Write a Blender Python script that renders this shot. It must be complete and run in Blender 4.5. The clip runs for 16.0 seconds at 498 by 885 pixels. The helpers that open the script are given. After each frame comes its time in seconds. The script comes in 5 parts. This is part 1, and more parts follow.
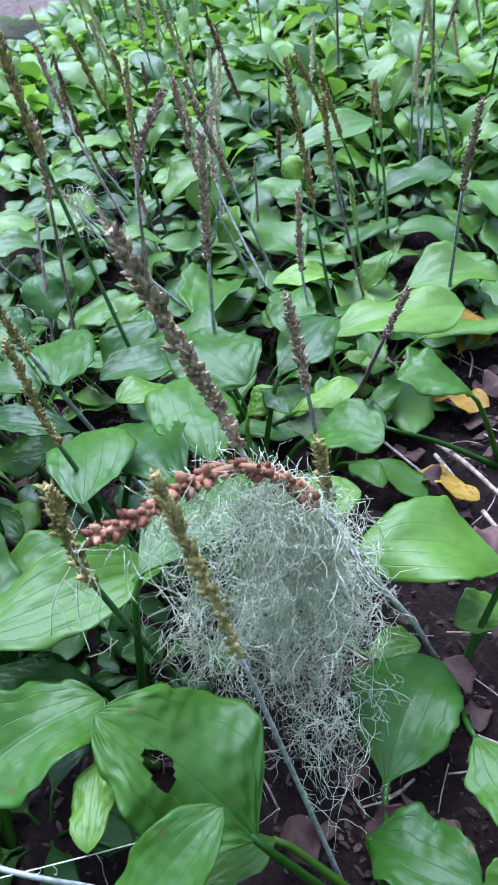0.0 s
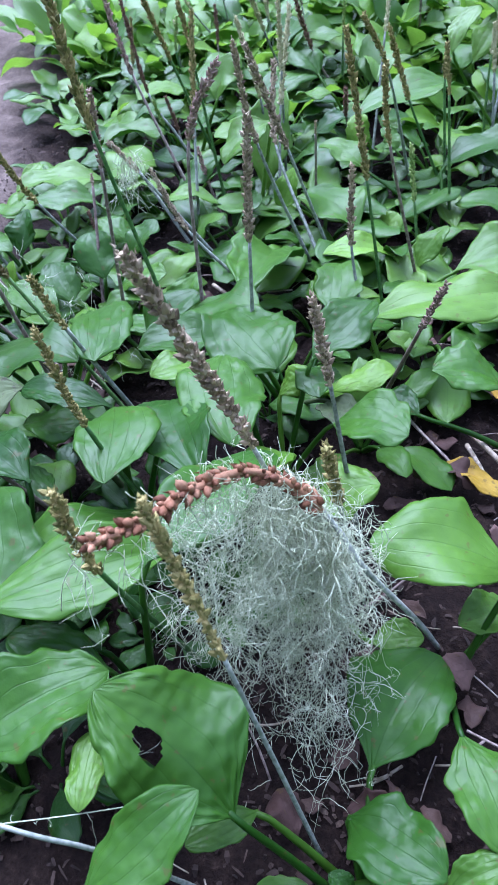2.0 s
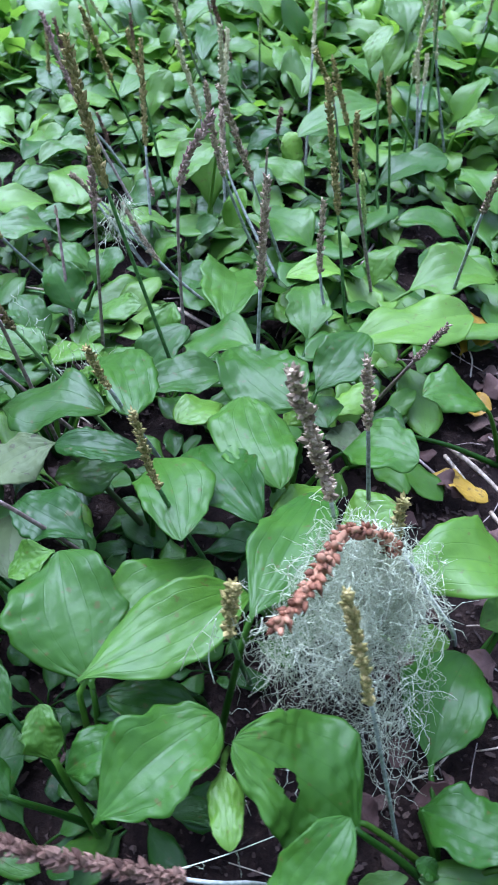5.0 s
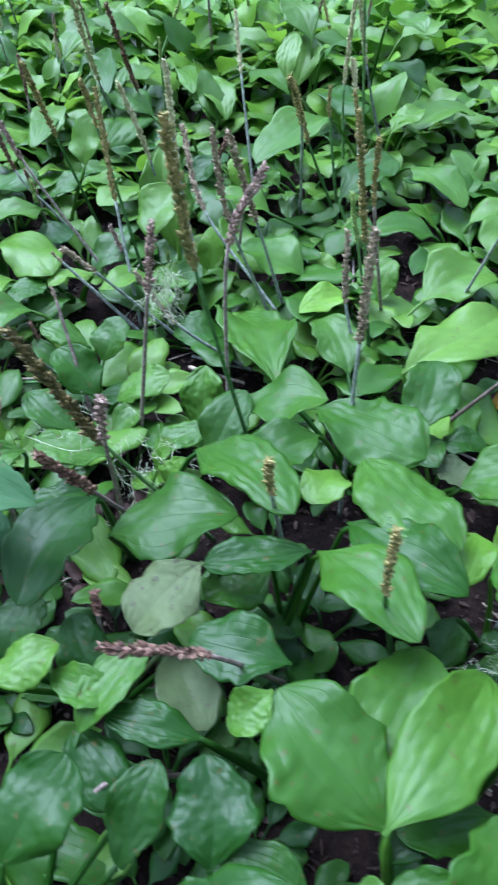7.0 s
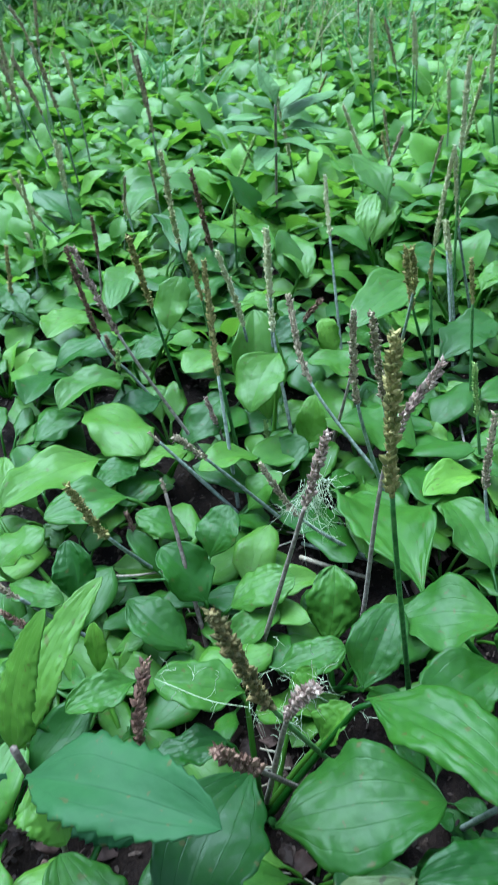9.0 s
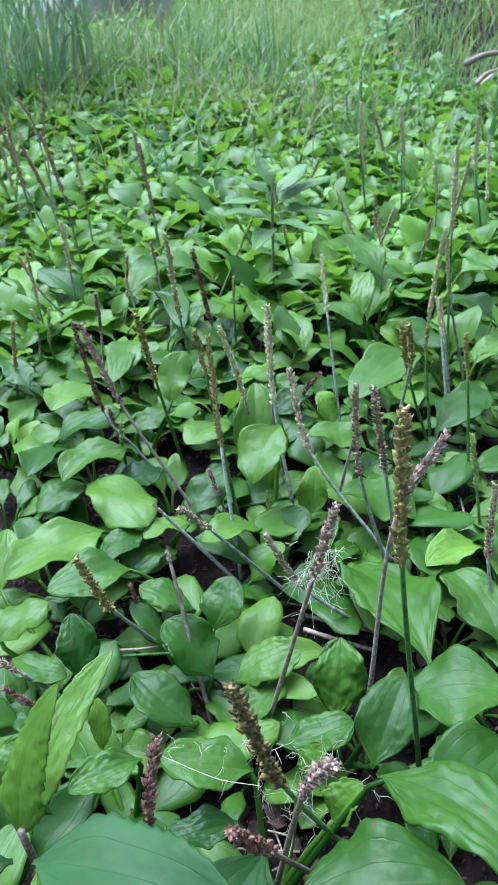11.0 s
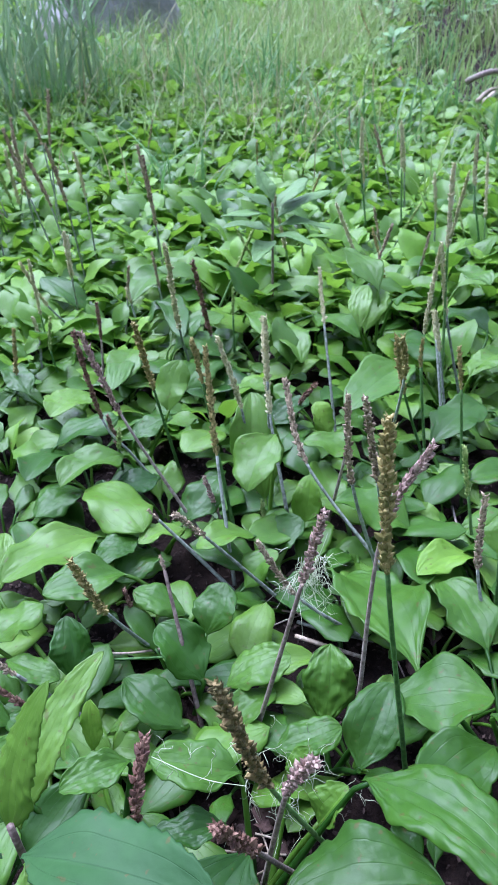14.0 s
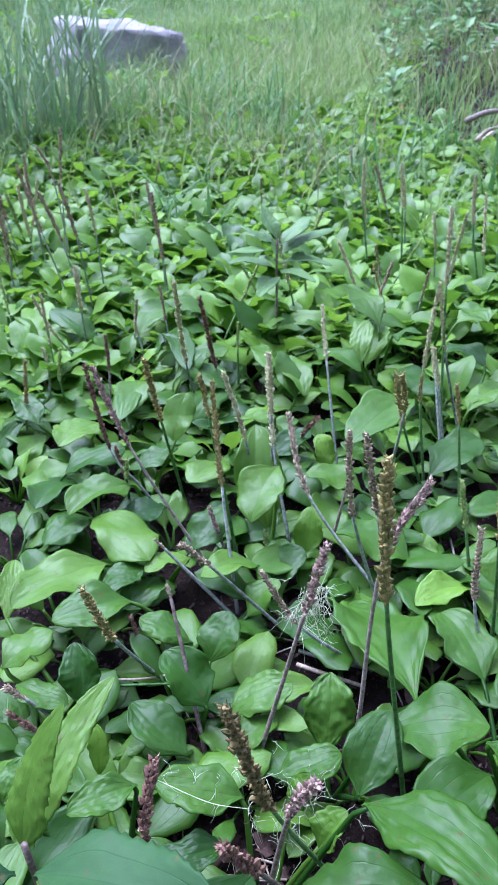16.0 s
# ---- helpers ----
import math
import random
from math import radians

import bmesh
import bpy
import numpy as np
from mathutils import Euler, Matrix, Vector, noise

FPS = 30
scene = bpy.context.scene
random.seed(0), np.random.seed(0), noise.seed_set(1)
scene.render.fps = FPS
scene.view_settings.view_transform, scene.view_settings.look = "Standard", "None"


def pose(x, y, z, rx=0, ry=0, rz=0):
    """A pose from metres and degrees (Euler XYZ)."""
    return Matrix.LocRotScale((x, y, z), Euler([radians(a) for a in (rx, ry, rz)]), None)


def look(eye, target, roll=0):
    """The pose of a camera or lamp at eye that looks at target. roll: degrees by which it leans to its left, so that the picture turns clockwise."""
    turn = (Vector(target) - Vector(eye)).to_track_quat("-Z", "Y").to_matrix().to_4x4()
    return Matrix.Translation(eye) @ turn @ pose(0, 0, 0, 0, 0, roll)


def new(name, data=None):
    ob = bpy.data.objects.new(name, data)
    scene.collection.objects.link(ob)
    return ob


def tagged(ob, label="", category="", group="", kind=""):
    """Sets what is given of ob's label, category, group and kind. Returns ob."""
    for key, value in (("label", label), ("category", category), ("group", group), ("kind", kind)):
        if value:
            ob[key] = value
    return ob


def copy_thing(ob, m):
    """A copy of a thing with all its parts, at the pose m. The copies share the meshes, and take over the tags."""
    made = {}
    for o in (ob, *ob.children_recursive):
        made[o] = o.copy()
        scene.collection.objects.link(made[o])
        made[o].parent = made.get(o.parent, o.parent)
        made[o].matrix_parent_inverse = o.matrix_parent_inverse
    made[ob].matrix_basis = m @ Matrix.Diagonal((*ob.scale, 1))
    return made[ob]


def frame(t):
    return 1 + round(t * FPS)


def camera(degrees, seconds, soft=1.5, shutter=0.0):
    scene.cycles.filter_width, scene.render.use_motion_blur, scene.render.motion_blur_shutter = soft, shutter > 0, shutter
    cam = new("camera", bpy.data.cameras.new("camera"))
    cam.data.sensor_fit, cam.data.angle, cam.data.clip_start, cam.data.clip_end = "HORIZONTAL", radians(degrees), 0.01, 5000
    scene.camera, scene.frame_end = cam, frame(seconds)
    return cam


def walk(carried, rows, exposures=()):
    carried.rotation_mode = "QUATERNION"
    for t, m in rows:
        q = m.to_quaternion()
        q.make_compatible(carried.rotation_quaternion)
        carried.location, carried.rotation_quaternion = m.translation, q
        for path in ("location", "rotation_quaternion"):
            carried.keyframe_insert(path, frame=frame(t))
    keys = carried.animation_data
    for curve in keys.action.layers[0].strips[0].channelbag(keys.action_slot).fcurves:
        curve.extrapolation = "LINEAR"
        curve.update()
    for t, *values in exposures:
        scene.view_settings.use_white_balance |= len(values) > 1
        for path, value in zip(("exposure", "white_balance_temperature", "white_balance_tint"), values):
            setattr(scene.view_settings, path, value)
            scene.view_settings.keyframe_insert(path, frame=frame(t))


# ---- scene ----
cam = camera(37.9, 16.0, shutter=0.5)
EXPOSURES = [(0.0, 1.57, 5065, 23), (3.2, 1.57, 4965, 26), (5.5, 1.56, 4965, 22), (7.0, 1.53, 5015, 14), (8.0, 1.5, 4915, 0), (9.0, 1.45, 4915, -6), (9.7, 1.44, 5015, 0), (12.0, 1.48, 5275, 18), (16.0, 1.5, 5075, 29)]
PATH = [
    (0, (0.032, 0.097, 0.437), (-0.121, 1.574, -0.902), -5.8),
    (0.5, (0.036, 0.1, 0.434), (-0.166, 1.547, -0.932), -6.9),
    (1, (0.045, 0.101, 0.444), (-0.19, 1.517, -0.948), -6.2),
    (1.5, (0.051, 0.11, 0.455), (-0.236, 1.496, -0.959), -6.5),
    (2, (0.053, 0.11, 0.46), (-0.262, 1.456, -0.985), -6.6),
    (2.5, (0.054, 0.113, 0.461), (-0.247, 1.444, -1.001), -5.6),
    (3, (0.048, 0.11, 0.465), (-0.233, 1.435, -1.007), -4.9),
    (3.2, (0.043, 0.108, 0.464), (-0.227, 1.432, -1.01), -4.7),
    (5.3, (-0.063, 0.116, 0.516), (0.044, 1.413, -1.002), 0.0),
    (5.5, (-0.079, 0.122, 0.512), (0.071, 1.401, -1.018), -0.4),
    (6, (-0.121, 0.15, 0.509), (0.115, 1.422, -1.016), -1.6),
    (6.5, (-0.15, 0.17, 0.52), (0.226, 1.424, -0.992), -0.8),
    (7, (-0.193, 0.203, 0.519), (0.219, 1.442, -0.996), -0.5),
    (7.5, (-0.222, 0.232, 0.511), (0.189, 1.529, -0.955), -1.7),
    (8, (-0.238, 0.269, 0.508), (0.187, 1.63, -0.894), -1.4),
    (8.5, (-0.248, 0.303, 0.514), (0.2, 1.712, -0.832), -0.9),
    (9, (-0.25, 0.324, 0.51), (0.237, 1.772, -0.781), -0.9),
    (9.5, (-0.251, 0.332, 0.519), (0.281, 1.8, -0.731), -0.0),
    (9.7, (-0.254, 0.334, 0.521), (0.288, 1.807, -0.719), 0.0),
    (11.8, (-0.26, 0.317, 0.513), (0.275, 1.897, -0.59), -0.2),
    (12, (-0.26, 0.317, 0.516), (0.275, 1.891, -0.596), 0.2),
    (12.5, (-0.259, 0.313, 0.518), (0.285, 1.884, -0.594), 0.3),
    (13, (-0.26, 0.311, 0.52), (0.291, 1.879, -0.591), 0.4),
    (13.5, (-0.26, 0.312, 0.519), (0.293, 1.882, -0.591), 0.3),
    (14, (-0.258, 0.313, 0.519), (0.293, 1.879, -0.596), 0.2),
    (14.5, (-0.259, 0.313, 0.522), (0.296, 1.882, -0.587), 0.4),
    (15, (-0.262, 0.309, 0.527), (0.302, 1.893, -0.556), 0.6),
    (15.5, (-0.265, 0.306, 0.53), (0.304, 1.898, -0.539), 0.9),
    (16, (-0.266, 0.301, 0.534), (0.297, 1.905, -0.52), 0.8),
]
walk(cam, [(t, look(eye, target, roll)) for t, eye, target, roll in PATH], exposures=EXPOSURES)

cam.data.dof.use_dof, cam.data.dof.focus_distance, cam.data.dof.aperture_fstop = True, 0.38, 44.0

SKY_POWER, SUN_POWER = 0.2, 2.7

# ---------------------------------------------------------------- world and light
world = bpy.data.worlds.new("sky")
scene.world = world
world.use_nodes = True
wn = world.node_tree.nodes
sky = wn.new("ShaderNodeTexSky")
sky.sky_type = "NISHITA"
sky.sun_disc = False
SUN_UP, SUN_ROUND = radians(60), radians(-25)
sky.sun_elevation, sky.sun_rotation = SUN_UP, SUN_ROUND
haze = wn.new("ShaderNodeHueSaturation")
haze.inputs["Saturation"].default_value = 0.42
world.node_tree.links.new(sky.outputs[0], haze.inputs["Color"])
world.node_tree.links.new(haze.outputs[0], wn["Background"].inputs[0])
wn["Background"].inputs[1].default_value = SKY_POWER
sun = new("sun", bpy.data.lights.new("sun", "SUN"))
sun.data.energy, sun.data.angle, sun.data.color = SUN_POWER, radians(46), (0.98, 0.99, 1.0)
sun.matrix_world = look((0, 0, 5), (0.0 - 5 * math.cos(SUN_UP) * math.sin(SUN_ROUND), -5 * math.cos(SUN_UP) * math.cos(SUN_ROUND), 5 - 5 * math.sin(SUN_UP)))


# ---------------------------------------------------------------- materials
class Mat:
    """Short-hand for node materials."""

    def __init__(self, name):
        self.m = bpy.data.materials.new(name)
        self.m.use_nodes = True
        self.t = self.m.node_tree
        self.n = self.t.nodes
        self.b = self.n["Principled BSDF"]
        self.out = self.n["Material Output"]

    def node(self, kind, **values):
        nd = self.n.new(kind)
        for key, value in values.items():
            if key == "op":
                nd.operation = value
            elif key == "blend":
                nd.data_type, nd.blend_type = "RGBA", value
        return nd

    def link(self, a, b):
        self.t.links.new(a, b)

    def val(self, sock, x):
        if isinstance(x, (int, float)):
            sock.default_value = x
        elif isinstance(x, tuple):
            sock.default_value = (*x, 1.0) if len(x) == 3 else x
        else:
            self.link(x, sock)

    def math(self, op, a, b=0.0, c=0.0):
        nd = self.node("ShaderNodeMath", op=op)
        for s, x in zip(nd.inputs, (a, b, c)):
            self.val(s, x)
        return nd.outputs[0]

    def mix(self, f, a, b, blend="MIX"):
        nd = self.node("ShaderNodeMix", blend=blend)
        self.val(nd.inputs[0], f)
        self.val(nd.inputs[6], a)
        self.val(nd.inputs[7], b)
        return nd.outputs[2]

    def noise(self, scale, detail=3.0, rough=0.55, where=None, warp=0.0):
        nd = self.node("ShaderNodeTexNoise")
        nd.inputs["Scale"].default_value = scale
        nd.inputs["Detail"].default_value = detail
        nd.inputs["Roughness"].default_value = rough
        nd.inputs["Distortion"].default_value = warp
        self.link(where or self.coord(), nd.inputs["Vector"])
        return nd.outputs["Fac"]

    def coord(self, which="Object"):
        return self.node("ShaderNodeTexCoord").outputs[which]

    def place(self):
        return self.node("ShaderNodeNewGeometry").outputs["Position"]

    def island(self):
        return self.node("ShaderNodeNewGeometry").outputs["Random Per Island"]

    def rand(self):
        return self.node("ShaderNodeObjectInfo").outputs["Random"]

    def ramp(self, f, *stops):
        nd = self.node("ShaderNodeValToRGB")
        el = nd.color_ramp.elements
        while len(el) < len(stops):
            el.new(0.5)
        for e, (p, c) in zip(el, stops):
            e.position = p
            e.color = (*c, 1.0) if isinstance(c, tuple) else (c, c, c, 1.0)
        self.link(f, nd.inputs[0])
        return nd.outputs[0]

    def bump(self, h, strength=0.3, dist=0.002):
        nd = self.node("ShaderNodeBump")
        nd.inputs["Strength"].default_value = strength
        nd.inputs["Distance"].default_value = dist
        self.link(h, nd.inputs["Height"])
        self.link(nd.outputs[0], self.b.inputs["Normal"])
        return nd.outputs[0]

    def set(self, colour=None, rough=None, spec=None):
        if colour is not None:
            self.val(self.b.inputs["Base Color"], colour)
        if rough is not None:
            self.val(self.b.inputs["Roughness"], rough)
        if spec is not None:
            self.val(self.b.inputs["Specular IOR Level"], spec)
        return self.m


def leaf_material(name, dark, mid, light, gloss=0.42, through_light=0.3, veins=2.9, shiny=0.34, shine=None, spot=(0.10, 0.07, 0.02), spots=0.60):
    k = Mat(name)
    uv = k.coord("UV")
    sep = k.node("ShaderNodeSeparateXYZ")
    k.link(uv, sep.inputs[0])
    # parallel veins: v runs from -1 to 1 across the blade, stored as 0..1
    v = k.math("MULTIPLY_ADD", sep.outputs[1], 2.0, -1.0)
    a = k.math("ABSOLUTE", v)
    saw = k.math("PINGPONG", a, 1.0 / veins / 1.0 * 0.5)
    vein = k.ramp(saw, (0.004, 1.0), (0.016, 0.0))
    rib = k.ramp(a, (0.006, 1.0), (0.022, 0.0))
    big, small = k.noise(14, 3, where=k.place()), k.noise(260, 4, where=k.place())
    f = k.math("MULTIPLY_ADD", k.math("FRACT", k.math("ADD", k.island(), k.rand())), 0.55, k.math("MULTIPLY_ADD", big, 0.55, k.math("MULTIPLY", small, 0.16)))
    col = k.ramp(f, (0.22, dark), (0.62, mid), (1.0, light))
    col = k.mix(k.math("MULTIPLY", vein, 0.15), col, dark)
    col = k.mix(k.math("MULTIPLY", rib, 0.2), col, dark)
    fleck = k.ramp(k.noise(190, 2, where=k.place()), (spots + 0.06, 0.0), (spots + 0.10, 1.0))
    col = k.mix(k.math("MULTIPLY", fleck, 0.6), col, spot)
    rough = k.math("MULTIPLY_ADD", k.noise(30, 2, where=k.place()), 0.16, gloss - 0.08)
    k.set(col, rough, shiny)
    quilt = k.math("MULTIPLY_ADD", k.noise(420, 3, where=k.place()), 0.2, k.math("MULTIPLY", k.noise(135, 2, where=k.place()), 0.6))
    groove = k.ramp(saw, (0.0, 0.0), (0.02, 1.0))
    cross = k.node("ShaderNodeTexVoronoi")
    cross.feature = "SMOOTH_F1"
    cross.inputs["Scale"].default_value = 1.0
    cross.inputs["Smoothness"].default_value = 0.35
    stretch = k.node("ShaderNodeMapping")
    stretch.inputs["Scale"].default_value = (13.0, 7.5, 1.0)
    k.link(uv, stretch.inputs["Vector"])
    wobble = k.node("ShaderNodeVectorMath", op="ADD")
    k.link(stretch.outputs[0], wobble.inputs[0])
    drift = k.node("ShaderNodeTexNoise")
    drift.inputs["Scale"].default_value = 45.0
    k.link(k.place(), drift.inputs["Vector"])
    k.link(drift.outputs["Color"], wobble.inputs[1])
    k.link(wobble.outputs[0], cross.inputs["Vector"])
    relief = k.math("MULTIPLY_ADD", groove, 0.06, k.math("MULTIPLY_ADD", cross.outputs["Distance"], -0.12, k.math("MULTIPLY", quilt, 0.27)))
    k.bump(relief, 0.7, 0.0026)
    k.val(k.b.inputs["Base Color"], k.mix(k.math("MULTIPLY", cross.outputs["Distance"], 0.35), col, dark))
    glow = k.node("ShaderNodeBsdfTranslucent")
    k.link(k.mix(0.5, col, shine or light), glow.inputs[0])
    both = k.node("ShaderNodeMixShader")
    both.inputs[0].default_value = through_light
    k.link(k.b.outputs[0], both.inputs[1])
    k.link(glow.outputs[0], both.inputs[2])
    k.link(both.outputs[0], k.out.inputs[0])
    return k.m


LEAF = leaf_material("plantain_leaf_green", (0.020, 0.070, 0.005), (0.052, 0.140, 0.010), (0.116, 0.238, 0.022), shine=(0.22, 0.46, 0.03))
# bright green of small leaves; on far plants it stands for light they catch
LEAF_YOUNG_LIT = leaf_material("plantain_leaf_young_lit_green", (0.070, 0.170, 0.012), (0.135, 0.275, 0.022), (0.22, 0.39, 0.044), 0.42, 0.36, shine=(0.32, 0.58, 0.04))
# deep green of dark leaves; also stands for shade on low and front leaves
LEAF_DARK = leaf_material("plantain_leaf_deep_shaded_green", (0.009, 0.040, 0.004), (0.021, 0.072, 0.006), (0.048, 0.122, 0.013), 0.41, 0.22, shiny=0.28, shine=(0.12, 0.30, 0.02))
LEAF_MID = leaf_material("plantain_leaf_mid_green", (0.013, 0.054, 0.004), (0.034, 0.104, 0.008), (0.078, 0.180, 0.017), 0.41, 0.26, shiny=0.28, shine=(0.17, 0.38, 0.025))
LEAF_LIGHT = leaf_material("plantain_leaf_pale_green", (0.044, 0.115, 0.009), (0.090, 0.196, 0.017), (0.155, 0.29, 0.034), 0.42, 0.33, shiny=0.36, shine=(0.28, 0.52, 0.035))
LEAF_DULL = leaf_material("plantain_leaf_dull_old", (0.042, 0.060, 0.021), (0.072, 0.104, 0.035), (0.105, 0.135, 0.052), 0.62, 0.06, shiny=0.25, spot=(0.05, 0.03, 0.028), spots=0.58)
LEAF_YELLOW = leaf_material("dead_leaf_yellow", (0.14, 0.065, 0.02), (0.45, 0.28, 0.015), (0.62, 0.44, 0.04), 0.5, 0.15, spots=0.55)
LEAF_BROWN = leaf_material("dead_leaf_brown", (0.022, 0.012, 0.009), (0.062, 0.038, 0.029), (0.15, 0.10, 0.075), 0.65, 0.03, shiny=0.18)
LEAF_PURPLE = leaf_material("dead_leaf_purple_brown", (0.022, 0.013, 0.010), (0.058, 0.034, 0.026), (0.13, 0.080, 0.060), 0.6, 0.05, shiny=0.18)
LEAF_ORANGE = leaf_material("dead_leaf_orange", (0.14, 0.05, 0.02), (0.35, 0.15, 0.06), (0.5, 0.26, 0.12), 0.55, 0.2)
LEAF_RUSSET = leaf_material("dead_leaf_russet", (0.032, 0.017, 0.013), (0.080, 0.046, 0.037), (0.16, 0.10, 0.082), 0.65, 0.08, shiny=0.18)
LEAF_BANK = leaf_material("bank_herb_leaf_light_green", (0.09, 0.20, 0.055), (0.15, 0.29, 0.09), (0.24, 0.39, 0.15), 0.5, 0.3, veins=2)
LEAF_HERB_PALE = leaf_material("herb_leaf_pale_green", (0.10, 0.20, 0.055), (0.155, 0.28, 0.085), (0.22, 0.36, 0.125), 0.5, 0.3, veins=2)
LEAF_HERB = leaf_material("herb_leaf_soft_green", (0.012, 0.048, 0.012), (0.022, 0.074, 0.018), (0.040, 0.112, 0.027), 0.62, 0.15, shiny=0.28, veins=2)


def grain_material(name, stops, rough=0.7, bump=0.4):
    k = Mat(name)
    f = k.math("MULTIPLY_ADD", k.island(), 0.6, k.math("MULTIPLY", k.noise(500, 3, where=k.place()), 0.45))
    k.set(k.ramp(f, *stops), rough, 0.3)
    k.bump(k.noise(1400, 3, where=k.place()), bump, 0.0006)
    return k.m


SEED = {
    "grey": grain_material("seed_capsules_grey_brown", ((0.08, (0.085, 0.058, 0.036)), (0.4, (0.25, 0.19, 0.12)), (0.85, (0.52, 0.42, 0.28)))),
    "green": grain_material("seed_capsules_green_brown", ((0.08, (0.085, 0.09, 0.025)), (0.4, (0.21, 0.19, 0.055)), (0.85, (0.42, 0.34, 0.13)))),
    "rust": grain_material("seed_capsules_rust_brown", ((0.1, (0.075, 0.03, 0.015)), (0.5, (0.22, 0.092, 0.045)), (0.95, (0.44, 0.25, 0.14)))),
    "red": grain_material("seed_capsules_red_brown", ((0.1, (0.055, 0.028, 0.020)), (0.5, (0.16, 0.085, 0.058)), (0.95, (0.34, 0.21, 0.14)))),
    "purple": grain_material("seed_capsules_purple_brown", ((0.08, (0.085, 0.052, 0.042)), (0.4, (0.24, 0.155, 0.125)), (0.85, (0.50, 0.37, 0.29)))),
    "olive": grain_material("seed_capsules_olive_brown", ((0.08, (0.035, 0.030, 0.012)), (0.45, (0.11, 0.095, 0.032)), (0.95, (0.30, 0.215, 0.085)))),
    "husk": grain_material("seed_capsules_dark_husk", ((0.08, (0.035, 0.018, 0.012)), (0.45, (0.10, 0.052, 0.034)), (0.95, (0.30, 0.19, 0.13)))),
    "pale": grain_material("seed_capsules_pale_straw_green", ((0.08, (0.22, 0.23, 0.10)), (0.4, (0.42, 0.40, 0.20)), (0.85, (0.62, 0.58, 0.36)))),
    "fresh": grain_material("seed_capsules_fresh_green", ((0.08, (0.08, 0.15, 0.03)), (0.4, (0.19, 0.30, 0.06)), (0.85, (0.40, 0.46, 0.16)))),
}


def stem_material(name, a, b, c, scale=300):
    k = Mat(name)
    n = k.math("ADD", k.noise(scale, 4, where=k.place()), k.math("MULTIPLY_ADD", k.rand(), 0.3, -0.15))
    k.set(k.ramp(n, (0.3, a), (0.5, b), (0.7, c)), 0.55, 0.35)
    k.bump(k.noise(900, 3, where=k.place()), 0.3, 0.0006)
    return k.m


STEM = {
    "green": stem_material("stem_green", (0.035, 0.10, 0.02), (0.07, 0.17, 0.035), (0.14, 0.24, 0.07)),
    "grey": stem_material("stem_dry_grey", (0.12, 0.14, 0.10), (0.24, 0.27, 0.22), (0.40, 0.42, 0.36)),
    "brown": stem_material("stem_dry_brown", (0.12, 0.085, 0.068), (0.23, 0.175, 0.145), (0.38, 0.32, 0.27)),
    "straw": stem_material("straw_bleached", (0.22, 0.17, 0.11), (0.38, 0.31, 0.22), (0.55, 0.48, 0.37)),
}
LICHEN = stem_material("beard_lichen_grey_green", (0.33, 0.37, 0.22), (0.54, 0.58, 0.39), (0.72, 0.76, 0.57), 90)
GRASS = leaf_material("grass_blade_green", (0.11, 0.20, 0.036), (0.20, 0.32, 0.07), (0.33, 0.44, 0.15), 0.5, 0.36, veins=3)
GRASS_DRY = leaf_material("grass_blade_straw", (0.22, 0.20, 0.09), (0.32, 0.30, 0.14), (0.45, 0.42, 0.24), 0.5, 0.2, veins=3)


